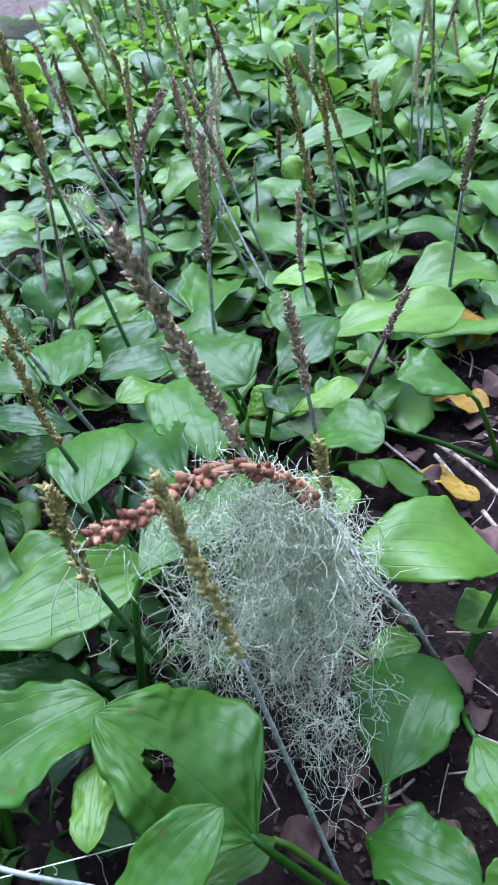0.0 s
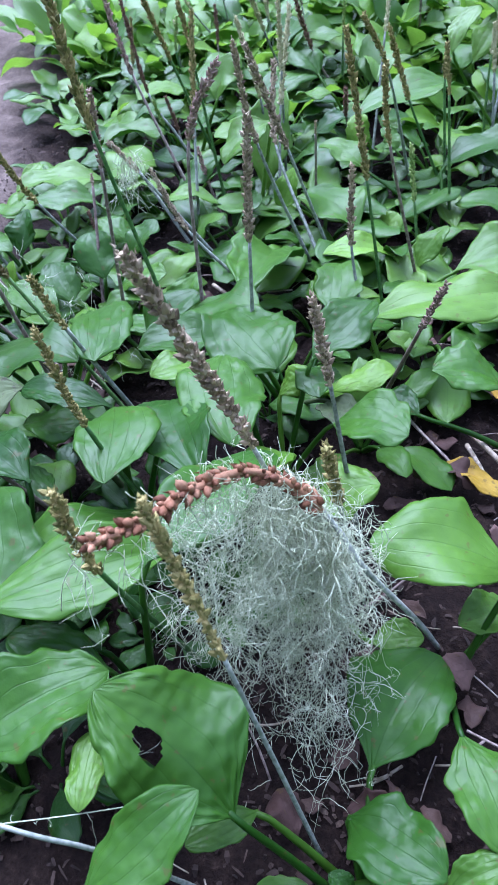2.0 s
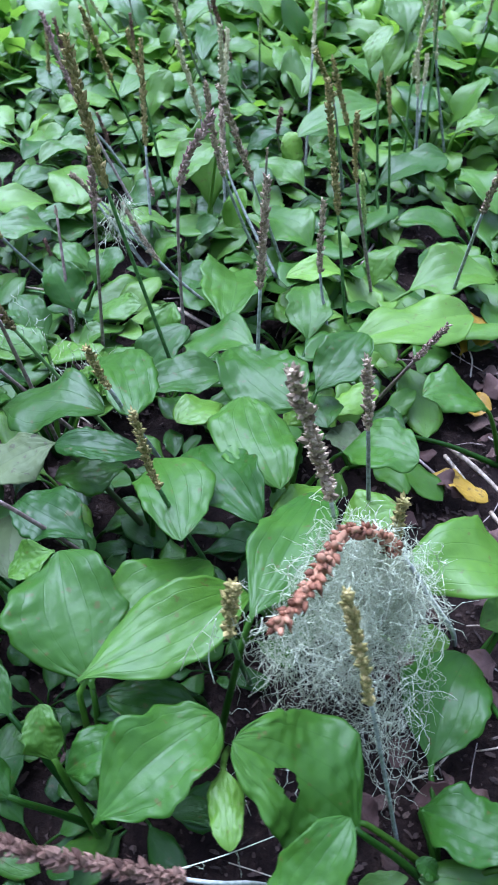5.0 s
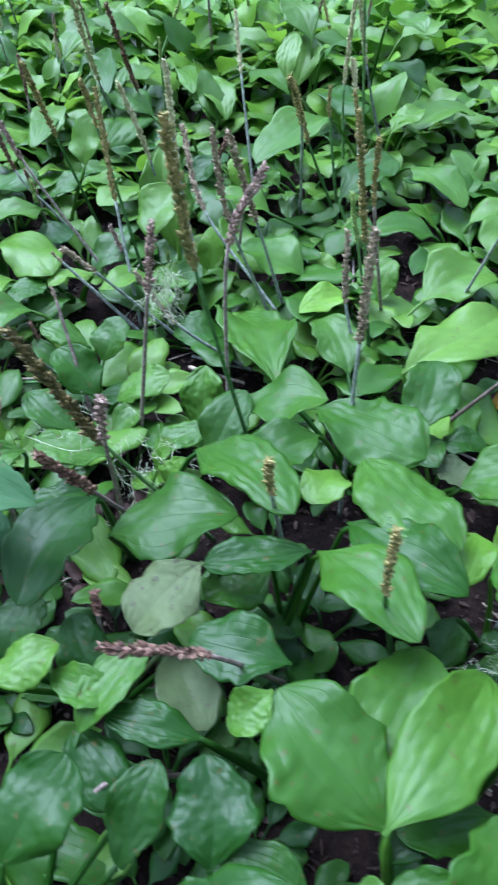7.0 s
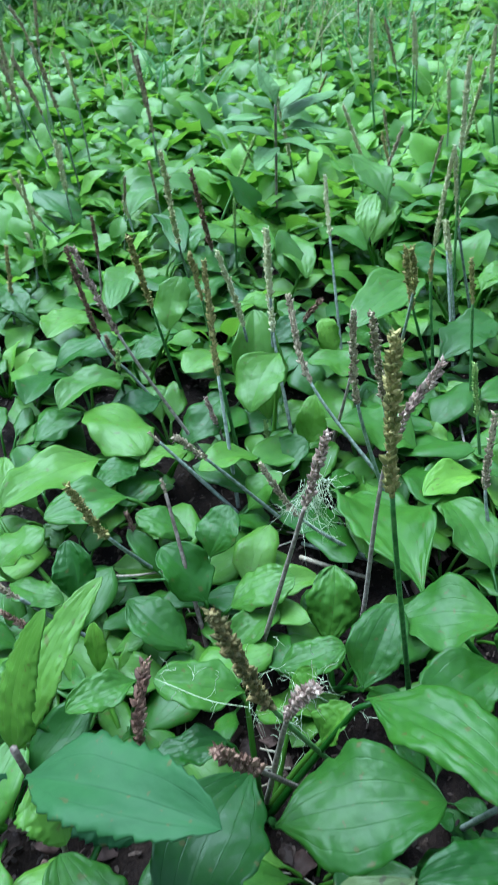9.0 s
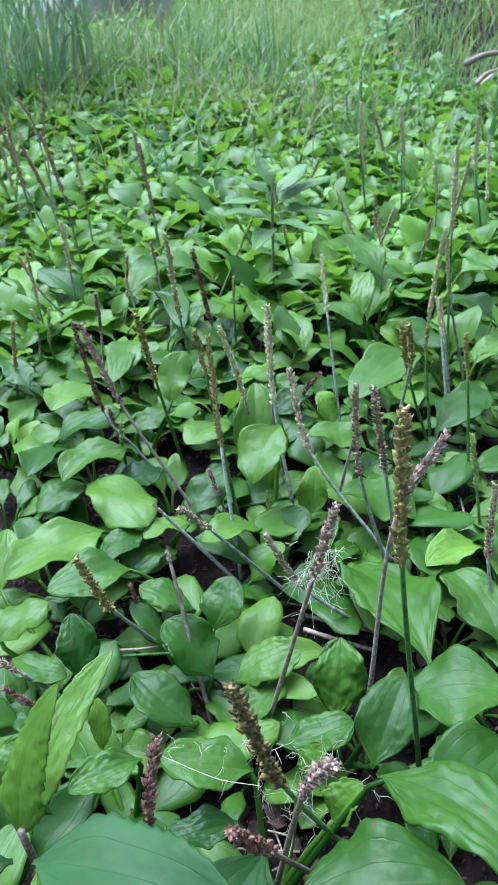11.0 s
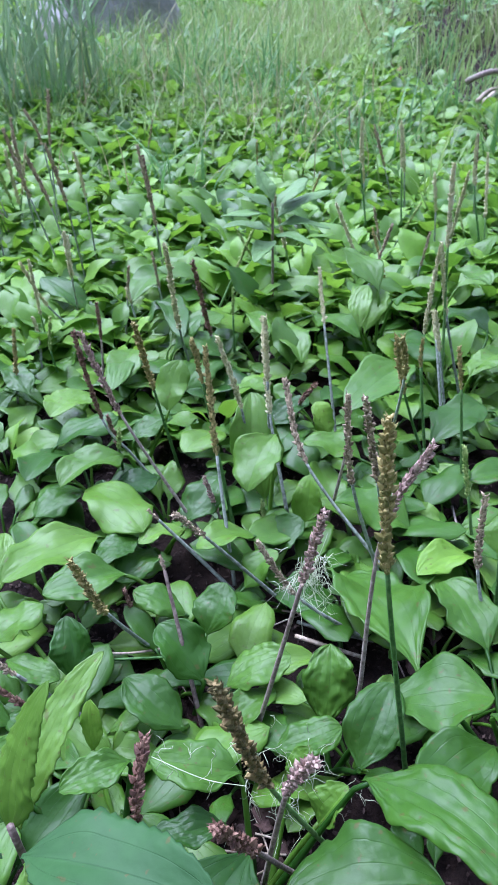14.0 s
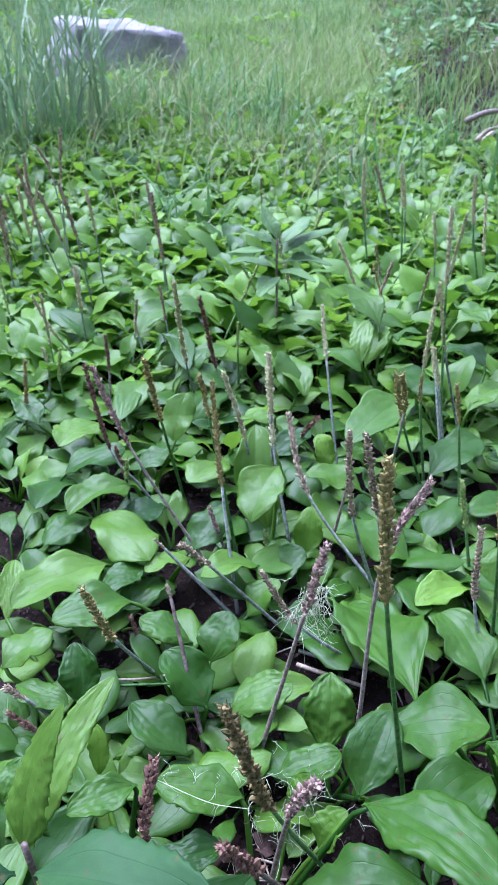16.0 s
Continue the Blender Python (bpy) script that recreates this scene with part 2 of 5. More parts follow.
def soil_material():
    k = Mat("dark_forest_soil")
    p = k.place()
    n = k.math("MULTIPLY_ADD", k.noise(38, 6, 0.7, p), 0.6, k.math("MULTIPLY", k.noise(240, 4, 0.7, p), 0.4))
    col = k.ramp(n, (0.30, (0.004, 0.003, 0.0026)), (0.47, (0.011, 0.007, 0.0058)), (0.60, (0.025, 0.016, 0.012)), (0.75, (0.08, 0.054, 0.041)))
    sep = k.node("ShaderNodeSeparateXYZ")
    k.link(p, sep.inputs[0])
    # bare grey trodden earth beside the plants
    side = k.math("MULTIPLY_ADD", sep.outputs[1], 0.27, sep.outputs[0])
    edge = k.math("MULTIPLY_ADD", k.noise(6, 4, 0.6, p), 0.22, side)
    f = k.ramp(k.math("MULTIPLY_ADD", edge, 1.0, 0.9), (0.84, 1.0), (0.92, 0.0))
    pale = k.ramp(n, (0.3, (0.06, 0.044, 0.036)), (0.5, (0.13, 0.10, 0.082)), (0.7, (0.24, 0.19, 0.155)))
    wander = k.noise(5, 4, 0.6, p)
    far = k.ramp(k.math("MULTIPLY_ADD", wander, 0.3, k.math("MULTIPLY", sep.outputs[1], 0.5)), (0.45, 0.0), (0.58, 1.0))
    far = k.math("MAXIMUM", far, k.math("LESS_THAN", k.math("MULTIPLY_ADD", wander, 0.2, sep.outputs[0]), -0.5))
    # the path bends in behind the bed and is about a metre wide
    bend = k.math("MULTIPLY", k.math("LESS_THAN", k.math("MULTIPLY_ADD", wander, 0.2, sep.outputs[0]), -0.18), k.math("GREATER_THAN", k.math("MULTIPLY_ADD", wander, 0.3, sep.outputs[1]), 2.2))
    f = k.math("MAXIMUM", f, bend)
    width = k.ramp(k.math("MULTIPLY_ADD", wander, 0.4, k.math("MULTIPLY_ADD", sep.outputs[0], 0.3, 0.5)), (0.18, 0.0), (0.26, 1.0))
    f = k.math("MULTIPLY", f, width)
    floor = k.math("SUBTRACT", 1.0, width)
    bank = k.math("LESS_THAN", k.math("MULTIPLY_ADD", sep.outputs[1], -0.45, sep.outputs[0]), k.math("MULTIPLY_ADD", k.noise(4, 3, 0.6, p), 0.3, -0.22))
    moss = k.ramp(k.noise(22, 5, 0.65, p), (0.35, (0.03, 0.06, 0.018)), (0.55, (0.07, 0.13, 0.035)), (0.7, (0.12, 0.15, 0.065)))
    green = k.ramp(k.math("MULTIPLY_ADD", k.noise(3, 4, 0.6, p), 0.5, k.math("MULTIPLY", sep.outputs[1], 0.25)), (0.72, 0.0), (0.85, 1.0))
    col = k.mix(k.math("MAXIMUM", k.math("MULTIPLY", green, bank), k.math("MULTIPLY", floor, 0.8)), col, moss)
    k.set(k.mix(k.math("MULTIPLY", f, far), col, pale), 0.9, 0.1)
    k.bump(n, 0.9, 0.008)
    return k.m


SOIL = soil_material()


def rock_material():
    k = Mat("weathered_grey_rock")
    p = k.place()
    n = k.math("MULTIPLY_ADD", k.noise(9, 6, 0.65, p), 0.6, k.math("MULTIPLY", k.noise(70, 4, 0.7, p), 0.4))
    k.set(k.ramp(n, (0.3, (0.17, 0.158, 0.155)), (0.5, (0.30, 0.282, 0.278)), (0.7, (0.42, 0.395, 0.385))), 0.85, 0.3)
    k.bump(n, 0.8, 0.02)
    return k.m


ROCK = rock_material()


def ring_material():
    k = Mat("added_ring_green")
    p = k.place()
    n = k.math("MULTIPLY_ADD", k.noise(0.8, 5, 0.7, p), 0.55, k.math("MULTIPLY", k.noise(6, 4, 0.7, p), 0.45))
    k.set(k.ramp(n, (0.35, (0.012, 0.022, 0.008)), (0.5, (0.035, 0.07, 0.02)), (0.65, (0.07, 0.12, 0.04))), 0.9, 0.2)
    k.bump(n, 1.0, 0.3)
    return k.m


RING = ring_material()


# ---------------------------------------------------------------- building helpers
def mesh_of(name, verts, faces, mat, uvs=None, smooth=True):
    me = bpy.data.meshes.new(name)
    me.from_pydata([tuple(v) for v in verts], [], faces)
    if uvs is not None:
        layer = me.uv_layers.new(name="uv")
        flat = np.zeros(len(me.loops), dtype=np.int32)
        me.loops.foreach_get("vertex_index", flat)
        layer.data.foreach_set("uv", np.asarray(uvs, dtype=np.float32)[flat].ravel())
    me.materials.append(mat)
    if smooth:
        me.polygons.foreach_set("use_smooth", [True] * len(me.polygons))
    me.update()
    return me


def part(name, me, parent, label=""):
    ob = new(name, me)
    ob.parent = parent
    if label:
        tagged(ob, label)
    return ob


def smooth_line(points, n):
    """A smooth line of n points through the given ones."""
    pts = [np.array(p, float) for p in points]
    if len(pts) == 2:
        return np.array([pts[0] + (pts[1] - pts[0]) * i / (n - 1) for i in range(n)])
    ext = [2 * pts[0] - pts[1]] + pts + [2 * pts[-1] - pts[-2]]
    lens = [np.linalg.norm(pts[i + 1] - pts[i]) for i in range(len(pts) - 1)]
    total, out = sum(lens), []
    for i in range(n):
        s, k = total * i / (n - 1), 0
        while k < len(lens) - 1 and s > lens[k]:
            s -= lens[k]
            k += 1
        u = min(1.0, s / max(lens[k], 1e-9))
        a, b, c, d = ext[k : k + 4]
        out.append(0.5 * (2 * b + (c - a) * u + (2 * a - 5 * b + 4 * c - d) * u * u + (3 * b - a - 3 * c + d) * u**3))
    return np.array(out)


def frames_along(line):
    """Two directions across a line at each of its points."""
    t = np.gradient(line, axis=0)
    t /= np.linalg.norm(t, axis=1)[:, None] + 1e-12
    side = np.cross(t[0], (0.3, 0.2, 1.0) if abs(t[0][2]) < 0.9 else (1.0, 0.1, 0))
    out = []
    for d in t:
        side = side - d * (side @ d)
        side /= np.linalg.norm(side) + 1e-12
        out.append((side.copy(), np.cross(d, side), d))
    return out


def tube(line, radii, sides=6, verts=None, faces=None):
    """Adds a tube along a line to the lists."""
    verts, faces = ([] if verts is None else verts), ([] if faces is None else faces)
    start, fr = len(verts), frames_along(line)
    for p, (a, b, _), r in zip(line, fr, radii):
        for s in range(sides):
            w = 2 * math.pi * s / sides
            verts.append(p + r * (math.cos(w) * a + math.sin(w) * b))
    for i in range(len(line) - 1):
        for s in range(sides):
            q = start + i * sides
            faces.append((q + s, q + (s + 1) % sides, q + sides + (s + 1) % sides, q + sides + s))
    faces.append(tuple(start + s for s in reversed(range(sides))))
    faces.append(tuple(start + (len(line) - 1) * sides + s for s in range(sides)))
    return verts, faces


def blade_width(u, fat, blunt):
    """The half-width of a plantain blade along it, 1 at its widest."""
    rise = math.sin(math.pi * 0.5 * min(1.0, u / fat)) ** 1.3 if u < fat else 1.0
    fall = (1 - ((u - fat) / (1 - fat)) ** blunt) if u > fat else 1.0
    return max(0.0, rise) * max(0.0, fall) ** 0.62


def hole_rim(hole, a):
    """The radius of an eaten hole in the direction a."""
    return hole[2] * (1 + 0.16 * math.sin(2 * a + 0.6) + 0.12 * math.sin(3 * a + 2.0) + 0.05 * math.sin(7 * a))


def blade_mesh(name, mat, base, tip, width, root=None, bank=0.0, arch=0.10, cup=0.16, seed=0, nu=30, nv=11, fat=0.43, blunt=2.5,
               wave=1.0, tooth=0.0, hole=None, curl=0.0, pucker=1.7, skew=None):
    """A leaf: a veined, quilted blade from base to tip, with its stalk running to the root. Positions are relative to the plant."""
    rng = random.Random(seed)
    base, tip = np.array(base, float), np.array(tip, float)
    axis = tip - base
    length = np.linalg.norm(axis)
    d = axis / length
    side = np.cross(d, (0, 0, 1.0))
    side /= np.linalg.norm(side) + 1e-9
    up = np.cross(side, d)
    cb, sb = math.cos(radians(bank)), math.sin(radians(bank))
    side, up = cb * side + sb * up, cb * up - sb * side
    half = width / 2
    ph = [rng.uniform(0, 6.28) for _ in range(8)]
    bend = rng.uniform(-0.07, 0.07) * length
    twist, fold = rng.uniform(-0.4, 0.4), cup * rng.uniform(0.3, 2.4)
    fat, blunt, lop = fat + rng.uniform(-0.06, 0.06), blunt * rng.uniform(0.74, 1.2), rng.uniform(-0.09, 0.09)
    wave *= 1.45
    lop = lop if skew is None else skew
    deep = rng.uniform(0.5, 1.3) * min(1.0, nv / 10)
    verts, uvs, faces = [], [], []
    top, thick = [], 0.00045
    cols = 2 * nv + 1
    for i in range(nu + 1):
        u = i / nu
        w = half * blade_width(u, fat, blunt)
        w = max(w, 0.0012 * (1 - u))
        mid = base + axis * u + up * (arch * length * (4 * u * (1 - u)) ** 0.8 - curl * length * max(0, u - 0.55) ** 2 * 2) + side * bend * math.sin(math.pi * u)
        for j in range(cols):
            u, v = i / nu, (j - nv) / nv
            if hole:
                dx, dy = (u - hole[0]) * length, (v - hole[1]) * half
                far = math.hypot(dx, dy) + 1e-9
                rim = hole_rim(hole, math.atan2(dy, dx))
                if abs(far - rim) < 0.62 * length / nu:
                    u, v = hole[0] + dx * rim / far / length, hole[1] + dy * rim / far / half
            edge = 1 + lop * (1 if v > 0 else -1) + min(wave, 2.2) * (0.09 * noise.noise((u * 4 + ph[0], 5.0 if v > 0 else 9.0, ph[6])) + 0.08 * noise.noise((u * 9 + ph[0], 1.0 if v > 0 else 3.0, ph[7])) - 0.04 * abs(math.sin(10.5 * u * (1 + 0.2 * math.sin(ph[1])) + ph[2] + 2 * noise.noise((u * 4, ph[1], v > 0)))) ** 6) * abs(v) + tooth * 0.55 * (0.5 - ((u * 13) % 1.0)) * (abs(v) ** 8)
            a = abs(v)
            h = fold * w * (a**1.25) * 0.9 - 0.28 * w * a**3 * max(0.0, math.sin(3.1 * u + ph[7])) + twist * (u - 0.3) * v * w
            vein = sum(math.exp(-(((a - c) / 0.05) ** 2)) * s for c, s in ((0.0, 1.0), (0.34, 0.7), (0.67, 0.5)))
            h += 0.010 * deep * w * abs(math.sin(math.pi * a / 0.335)) ** 0.8 * (1 - 0.6 * a) - vein * 0.00012 * deep
            quilt = noise.noise((u * 15 + ph[1], v * 6.5 + ph[2], ph[3])) + 0.5 * noise.noise((u * 5 + ph[1], v * 2.5, ph[4]))
            h += 0.00062 * pucker * deep * quilt * min(1, w / 0.01) * (0.35 + a)
            h += wave * 0.15 * w * a * math.sin(7.5 * u + ph[4] + (0 if v > 0 else 1.7)) + wave * 0.03 * w * a * math.sin(15 * u + ph[5] * (1 if v > 0 else 2))
            top.append((mid + side * (v * w * edge) + up * h, up))
            uvs.append((u, v * 0.5 + 0.5))
    n = len(top)
    verts = [p for p, _ in top] + [p - q * thick for p, q in top]
    uvs = uvs + uvs
    skip = set()
    if hole:
        hu, hv, hr = hole
        for i in range(nu):
            for j in range(cols - 1):
                cu, cv = (i + 0.5) / nu, ((j + 0.5) - nv) / nv
                dx, dy = (cu - hu) * length, (cv - hv) * half
                if math.hypot(dx, dy) < hole_rim(hole, math.atan2(dy, dx)):
                    skip.add((i, j))
    for i in range(nu):
        for j in range(cols - 1):
            if (i, j) in skip:
                continue
            q = i * cols + j
            faces.append((q, q + 1, q + cols + 1, q + cols))
            if nv > 3:
                faces.append((n + q, n + q + cols, n + q + cols + 1, n + q + 1))
    for i in range(nu if nv > 3 else 0):
        for j in (0, cols - 1):
            q = i * cols + j
            f = (q, q + cols, n + q + cols, n + q)
            faces.append(f if j == 0 else f[::-1])
    if root is not None:
        root = np.array(root, float)
        mid = base * 0.55 + root * 0.45
        mid[2] = max(mid[2], root[2] + 0.55 * (base[2] - root[2])) + 0.004
        line = smooth_line([root, mid, base, base + axis * 0.06 + up * arch * length * 0.18], 8)
        tube(line, [0.0026 - 0.0011 * k / 7 for k in range(8)], 5 if nv > 3 else 3, verts, faces)
        uvs = uvs + [(0.5, 0.5)] * (len(verts) - len(uvs))
    return mesh_of(name, verts, faces, mat, uvs)


def plant(x, y, z=0.064, label="broadleaf plantain rosette of glossy green leaves in dark soil", name="plantain_plant"):
    ob = new(name)
    ob.location = (x, y, z)
    ob.empty_display_size = 0.02
    return tagged(ob, label, "plant", "plantain plants")


LEAF_COUNT = [0]


def leaf(p, base, tip, width, mat=None, label="", **more):
    """A leaf of plant p, with its base and tip in the world."""
    LEAF_COUNT[0] += 1
    o = np.array(p.location)
    more.setdefault("seed", LEAF_COUNT[0])
    more.setdefault("root", (0.004 * math.sin(LEAF_COUNT[0]), 0.004 * math.cos(LEAF_COUNT[0]), -0.004))
    return part("leaf", blade_mesh("leaf", mat or LEAF, np.array(base) - o, np.array(tip) - o, width, **more), p, label)


def capsule(verts, faces, at, d, side, length, r):
    """One seed capsule: a small pointed egg with a ridge."""
    other = np.cross(d, side)
    s = len(verts)
    verts.append(at)
    for f, k in ((0.28, 1.0), (0.62, 0.72)):
        for w in range(5):
            a = 2 * math.pi * w / 5
            verts.append(at + d * (length * f) + r * k * (math.cos(a) * side + math.sin(a) * other))
    verts.append(at + d * length)
    for w in range(5):
        x = (w + 1) % 5
        faces.append((s, s + 1 + x, s + 1 + w))
        faces.append((s + 1 + w, s + 1 + x, s + 6 + x, s + 6 + w))
        faces.append((s + 6 + w, s + 6 + x, s + 11))


def seed_head_mesh(line, r, kind, seed, loose=0.0, dense=7.5):
    """Capsules packed in a spiral round a line that runs from the foot of the head to its tip."""
    rng = random.Random(seed)
    verts, faces = [], []
    tube(line, [r * 0.35] * (len(line) - 1) + [r * 0.2], 5, verts, faces)
    fr = frames_along(line)
    length = sum(np.linalg.norm(line[i + 1] - line[i]) for i in range(len(line) - 1))
    count = int(length / r * dense)
    for i in range(count):
        s = (i + rng.random() * 0.8) / count
        if rng.random() < loose * (1.15 - s):
            continue
        k = s * (len(line) - 1)
        j = min(int(k), len(line) - 2)
        p = line[j] + (line[j + 1] - line[j]) * (k - j)
        a, b, d = fr[j]
        w = i * 2.39996 + rng.uniform(-0.3, 0.3)
        out = math.cos(w) * a + math.sin(w) * b
        lean = rng.uniform(0.35, 0.85)
        way = d * (1 - lean * 0.4) + out * lean
        way /= np.linalg.norm(way)
        taper = 1.0 if s < 0.75 else 1.0 - 1.1 * (s - 0.75)
        grow = (0.8 + 0.45 * noise.noise((s * length / r * 0.8, w * 0.35, seed))) * rng.uniform(0.65, 1.45) * taper
        side = np.cross(way, d)
        side /= np.linalg.norm(side) + 1e-9
        capsule(verts, faces, p + out * r * 0.25, way, side, r * 1.2 * grow, r * 0.37 * grow)
        if rng.random() < 0.5:
            tip = p + out * r * 0.9 * grow + d * r * 0.5
            q = len(verts)
            verts.extend([tip, tip + side * r * 0.22, tip + way * r * 0.55])
            faces.append((q, q + 1, q + 2))
    return mesh_of("seed_head", verts, faces, SEED[kind], smooth=kind == "rust")


STALK_COUNT = [0]


def stalk(p, foot, join, tip, kind="grey", stem="grey", r=0.0036, bend=None, loose=0.05, thick=0.00135):
    """A flower stalk of plant p: a bare stem from foot to join, and the seed head from join to tip (in the world)."""
    STALK_COUNT[0] += 1
    o = np.array(p.location)
    foot = np.array(foot, float)
    if foot[2] > 0.085 and foot[1] < 1.0:
        # the stem runs on down between the leaves to the soil
        d = foot - np.array(bend or join, float)
        d /= np.linalg.norm(d)
        d = d if d[2] < -0.45 else np.array((d[0] * 0.5, d[1] * 0.5, -0.8))
        bend, foot = bend or tuple(foot), foot + d * min(0.14, (0.062 - foot[2]) / d[2])
    pts = [np.array(q, float) - o for q in ([foot] + ([bend] if bend else []) + [join, tip])]
    line = smooth_line(pts, 26)
    cut = int(np.argmin([np.linalg.norm(q - pts[-2]) for q in line]))
    cut = min(max(cut, 3), 22)
    v, f = tube(line[: cut + 1], [thick * (1.35 - 0.45 * i / cut) for i in range(cut + 1)], 6)
    st = part("flower_stalk", mesh_of("flower_stalk", v, f, STEM[stem]), p, {"grey": "dry grey stem", "green": "green stem", "brown": "dry brown stem", "straw": "straw stem"}[stem])
    words = {"grey": "dry grey-brown seed head", "green": "ripening green-brown seed head", "red": "dry red-brown seed head", "purple": "dry purple-brown seed head", "fresh": "fresh green seed head", "pale": "pale straw-green seed head", "husk": "dark brown emptied seed head", "olive": "olive-brown seed head"}
    part("seed_head", seed_head_mesh(line[cut:], r, kind, 100 + STALK_COUNT[0], loose), st, words[kind])
    return st


# ---------------------------------------------------------------- the plants of the bed
p = plant(0.061, 0.191)
leaf(p, (0.064, 0.240, 0.088), (0.099, 0.304, 0.092), 0.052, LEAF_MID)
leaf(p, (0.054, 0.219, 0.088), (0.097, 0.194, 0.104), 0.040, LEAF_MID)
leaf(p, (0.096, 0.189, 0.100), (0.126, 0.204, 0.110), 0.017, LEAF_LIGHT)
leaf(p, (0.011, 0.193, 0.155), (-0.045, 0.220, 0.198), 0.059, LEAF_MID, pucker=3.4, skew=0.12, hole=(0.62, -0.2, 0.0068), cup=0.05, arch=0.06, nu=44, nv=24, blunt=2.6)
leaf(p, (0.058, 0.187, 0.085), (0.047, 0.194, 0.090), 0.011, LEAF_MID)
leaf(p, (0.016, 0.207, 0.120), (-0.012, 0.187, 0.130), 0.016, LEAF_LIGHT)
stalk(p, (0.043, 0.205, 0.070), (0.010, 0.221, 0.231), (-0.007, 0.228, 0.308), 'green', 'grey', 0.0031, loose=0.42, thick=0.0009)
p = plant(-0.045, 0.147)
leaf(p, (0.012, 0.178, 0.090), (0.040, 0.185, 0.100), 0.011, LEAF_LIGHT)
leaf(p, (-0.035, 0.154, 0.178), (0.002, 0.190, 0.195), 0.028, LEAF_MID)
stalk(p, (-0.013, 0.181, 0.090), (-0.061, 0.168, 0.205), (-0.135, 0.172, 0.262), 'husk', 'grey', 0.0040, bend=(-0.035, 0.173, 0.165), thick=0.0009)
p = plant(-0.051, 0.266)
leaf(p, (-0.050, 0.220, 0.165), (-0.047, 0.184, 0.170), 0.017, LEAF_LIGHT)
leaf(p, (-0.057, 0.250, 0.150), (-0.108, 0.257, 0.160), 0.026, LEAF_MID)
leaf(p, (-0.037, 0.270, 0.208), (0.006, 0.359, 0.187), 0.040, LEAF_MID)
leaf(p, (-0.063, 0.260, 0.150), (-0.117, 0.252, 0.150), 0.024, LEAF_DARK)
stalk(p, (-0.035, 0.299, 0.068), (-0.045, 0.253, 0.230), (-0.043, 0.242, 0.291), 'green', 'green', 0.0036, loose=0.42)
p = plant(-0.117, 0.215)
leaf(p, (-0.118, 0.255, 0.182), (-0.036, 0.305, 0.172), 0.041)
leaf(p, (-0.113, 0.257, 0.168), (-0.138, 0.329, 0.180), 0.058)
leaf(p, (-0.152, 0.247, 0.160), (-0.185, 0.276, 0.165), 0.021, LEAF_DARK)
leaf(p, (-0.126, 0.223, 0.170), (-0.133, 0.243, 0.186), 0.018, LEAF_LIGHT)
leaf(p, (-0.126, 0.223, 0.150), (-0.089, 0.231, 0.165), 0.027, LEAF_MID)
leaf(p, (-0.106, 0.198, 0.165), (-0.052, 0.242, 0.168), 0.045, LEAF_MID)
leaf(p, (-0.149, 0.213, 0.150), (-0.173, 0.231, 0.160), 0.023, LEAF_DARK)
p = plant(0.021, 0.356)
leaf(p, (0.023, 0.376, 0.122), (0.063, 0.383, 0.138), 0.035, LEAF_LIGHT)
leaf(p, (0.061, 0.311, 0.085), (0.091, 0.316, 0.088), 0.021, LEAF_LIGHT)
leaf(p, (-0.017, 0.354, 0.130), (-0.039, 0.329, 0.130), 0.019, LEAF_MID)
stalk(p, (0.029, 0.359, 0.076), (0.005, 0.324, 0.226), (-0.022, 0.292, 0.345), 'grey', 'grey', 0.0043, loose=0.12)
stalk(p, (0.047, 0.333, 0.152), (0.043, 0.326, 0.187), (0.037, 0.315, 0.240), 'green', 'grey', 0.0036)
stalk(p, (0.048, 0.392, 0.104), (0.034, 0.387, 0.209), (0.026, 0.384, 0.265), 'grey', 'grey', 0.0036)
p = plant(-0.100, 0.407)
leaf(p, (-0.090, 0.395, 0.178), (-0.070, 0.321, 0.199), 0.046)
leaf(p, (-0.093, 0.396, 0.177), (-0.152, 0.407, 0.178), 0.026, LEAF_DARK)
leaf(p, (-0.111, 0.410, 0.152), (-0.155, 0.398, 0.156), 0.037, LEAF_MID)
leaf(p, (-0.151, 0.410, 0.176), (-0.197, 0.388, 0.165), 0.041, LEAF_DULL)
leaf(p, (-0.063, 0.413, 0.168), (-0.029, 0.341, 0.184), 0.045, LEAF_MID, pucker=3.2)
stalk(p, (-0.063, 0.349, 0.141), (-0.081, 0.341, 0.218), (-0.087, 0.337, 0.279), 'green', 'green', 0.0028)
stalk(p, (-0.096, 0.432, 0.140), (-0.113, 0.409, 0.225), (-0.118, 0.400, 0.262), 'green', 'grey', 0.0030)
stalk(p, (-0.125, 0.365, 0.100), (-0.166, 0.341, 0.211), (-0.211, 0.350, 0.233), 'husk', 'brown', 0.0036, loose=0.35)
p = plant(-0.184, 0.499)
leaf(p, (-0.197, 0.453, 0.163), (-0.124, 0.431, 0.180), 0.056, LEAF_DARK, pucker=3.6, cup=0.24)
leaf(p, (-0.133, 0.492, 0.172), (-0.100, 0.407, 0.202), 0.040, LEAF_MID, pucker=3.6, cup=0.24)
leaf(p, (-0.197, 0.479, 0.168), (-0.252, 0.420, 0.170), 0.049, LEAF_DARK)
leaf(p, (-0.183, 0.537, 0.135), (-0.231, 0.556, 0.145), 0.032)
leaf(p, (-0.153, 0.498, 0.130), (-0.136, 0.500, 0.155), 0.022, LEAF_LIGHT)
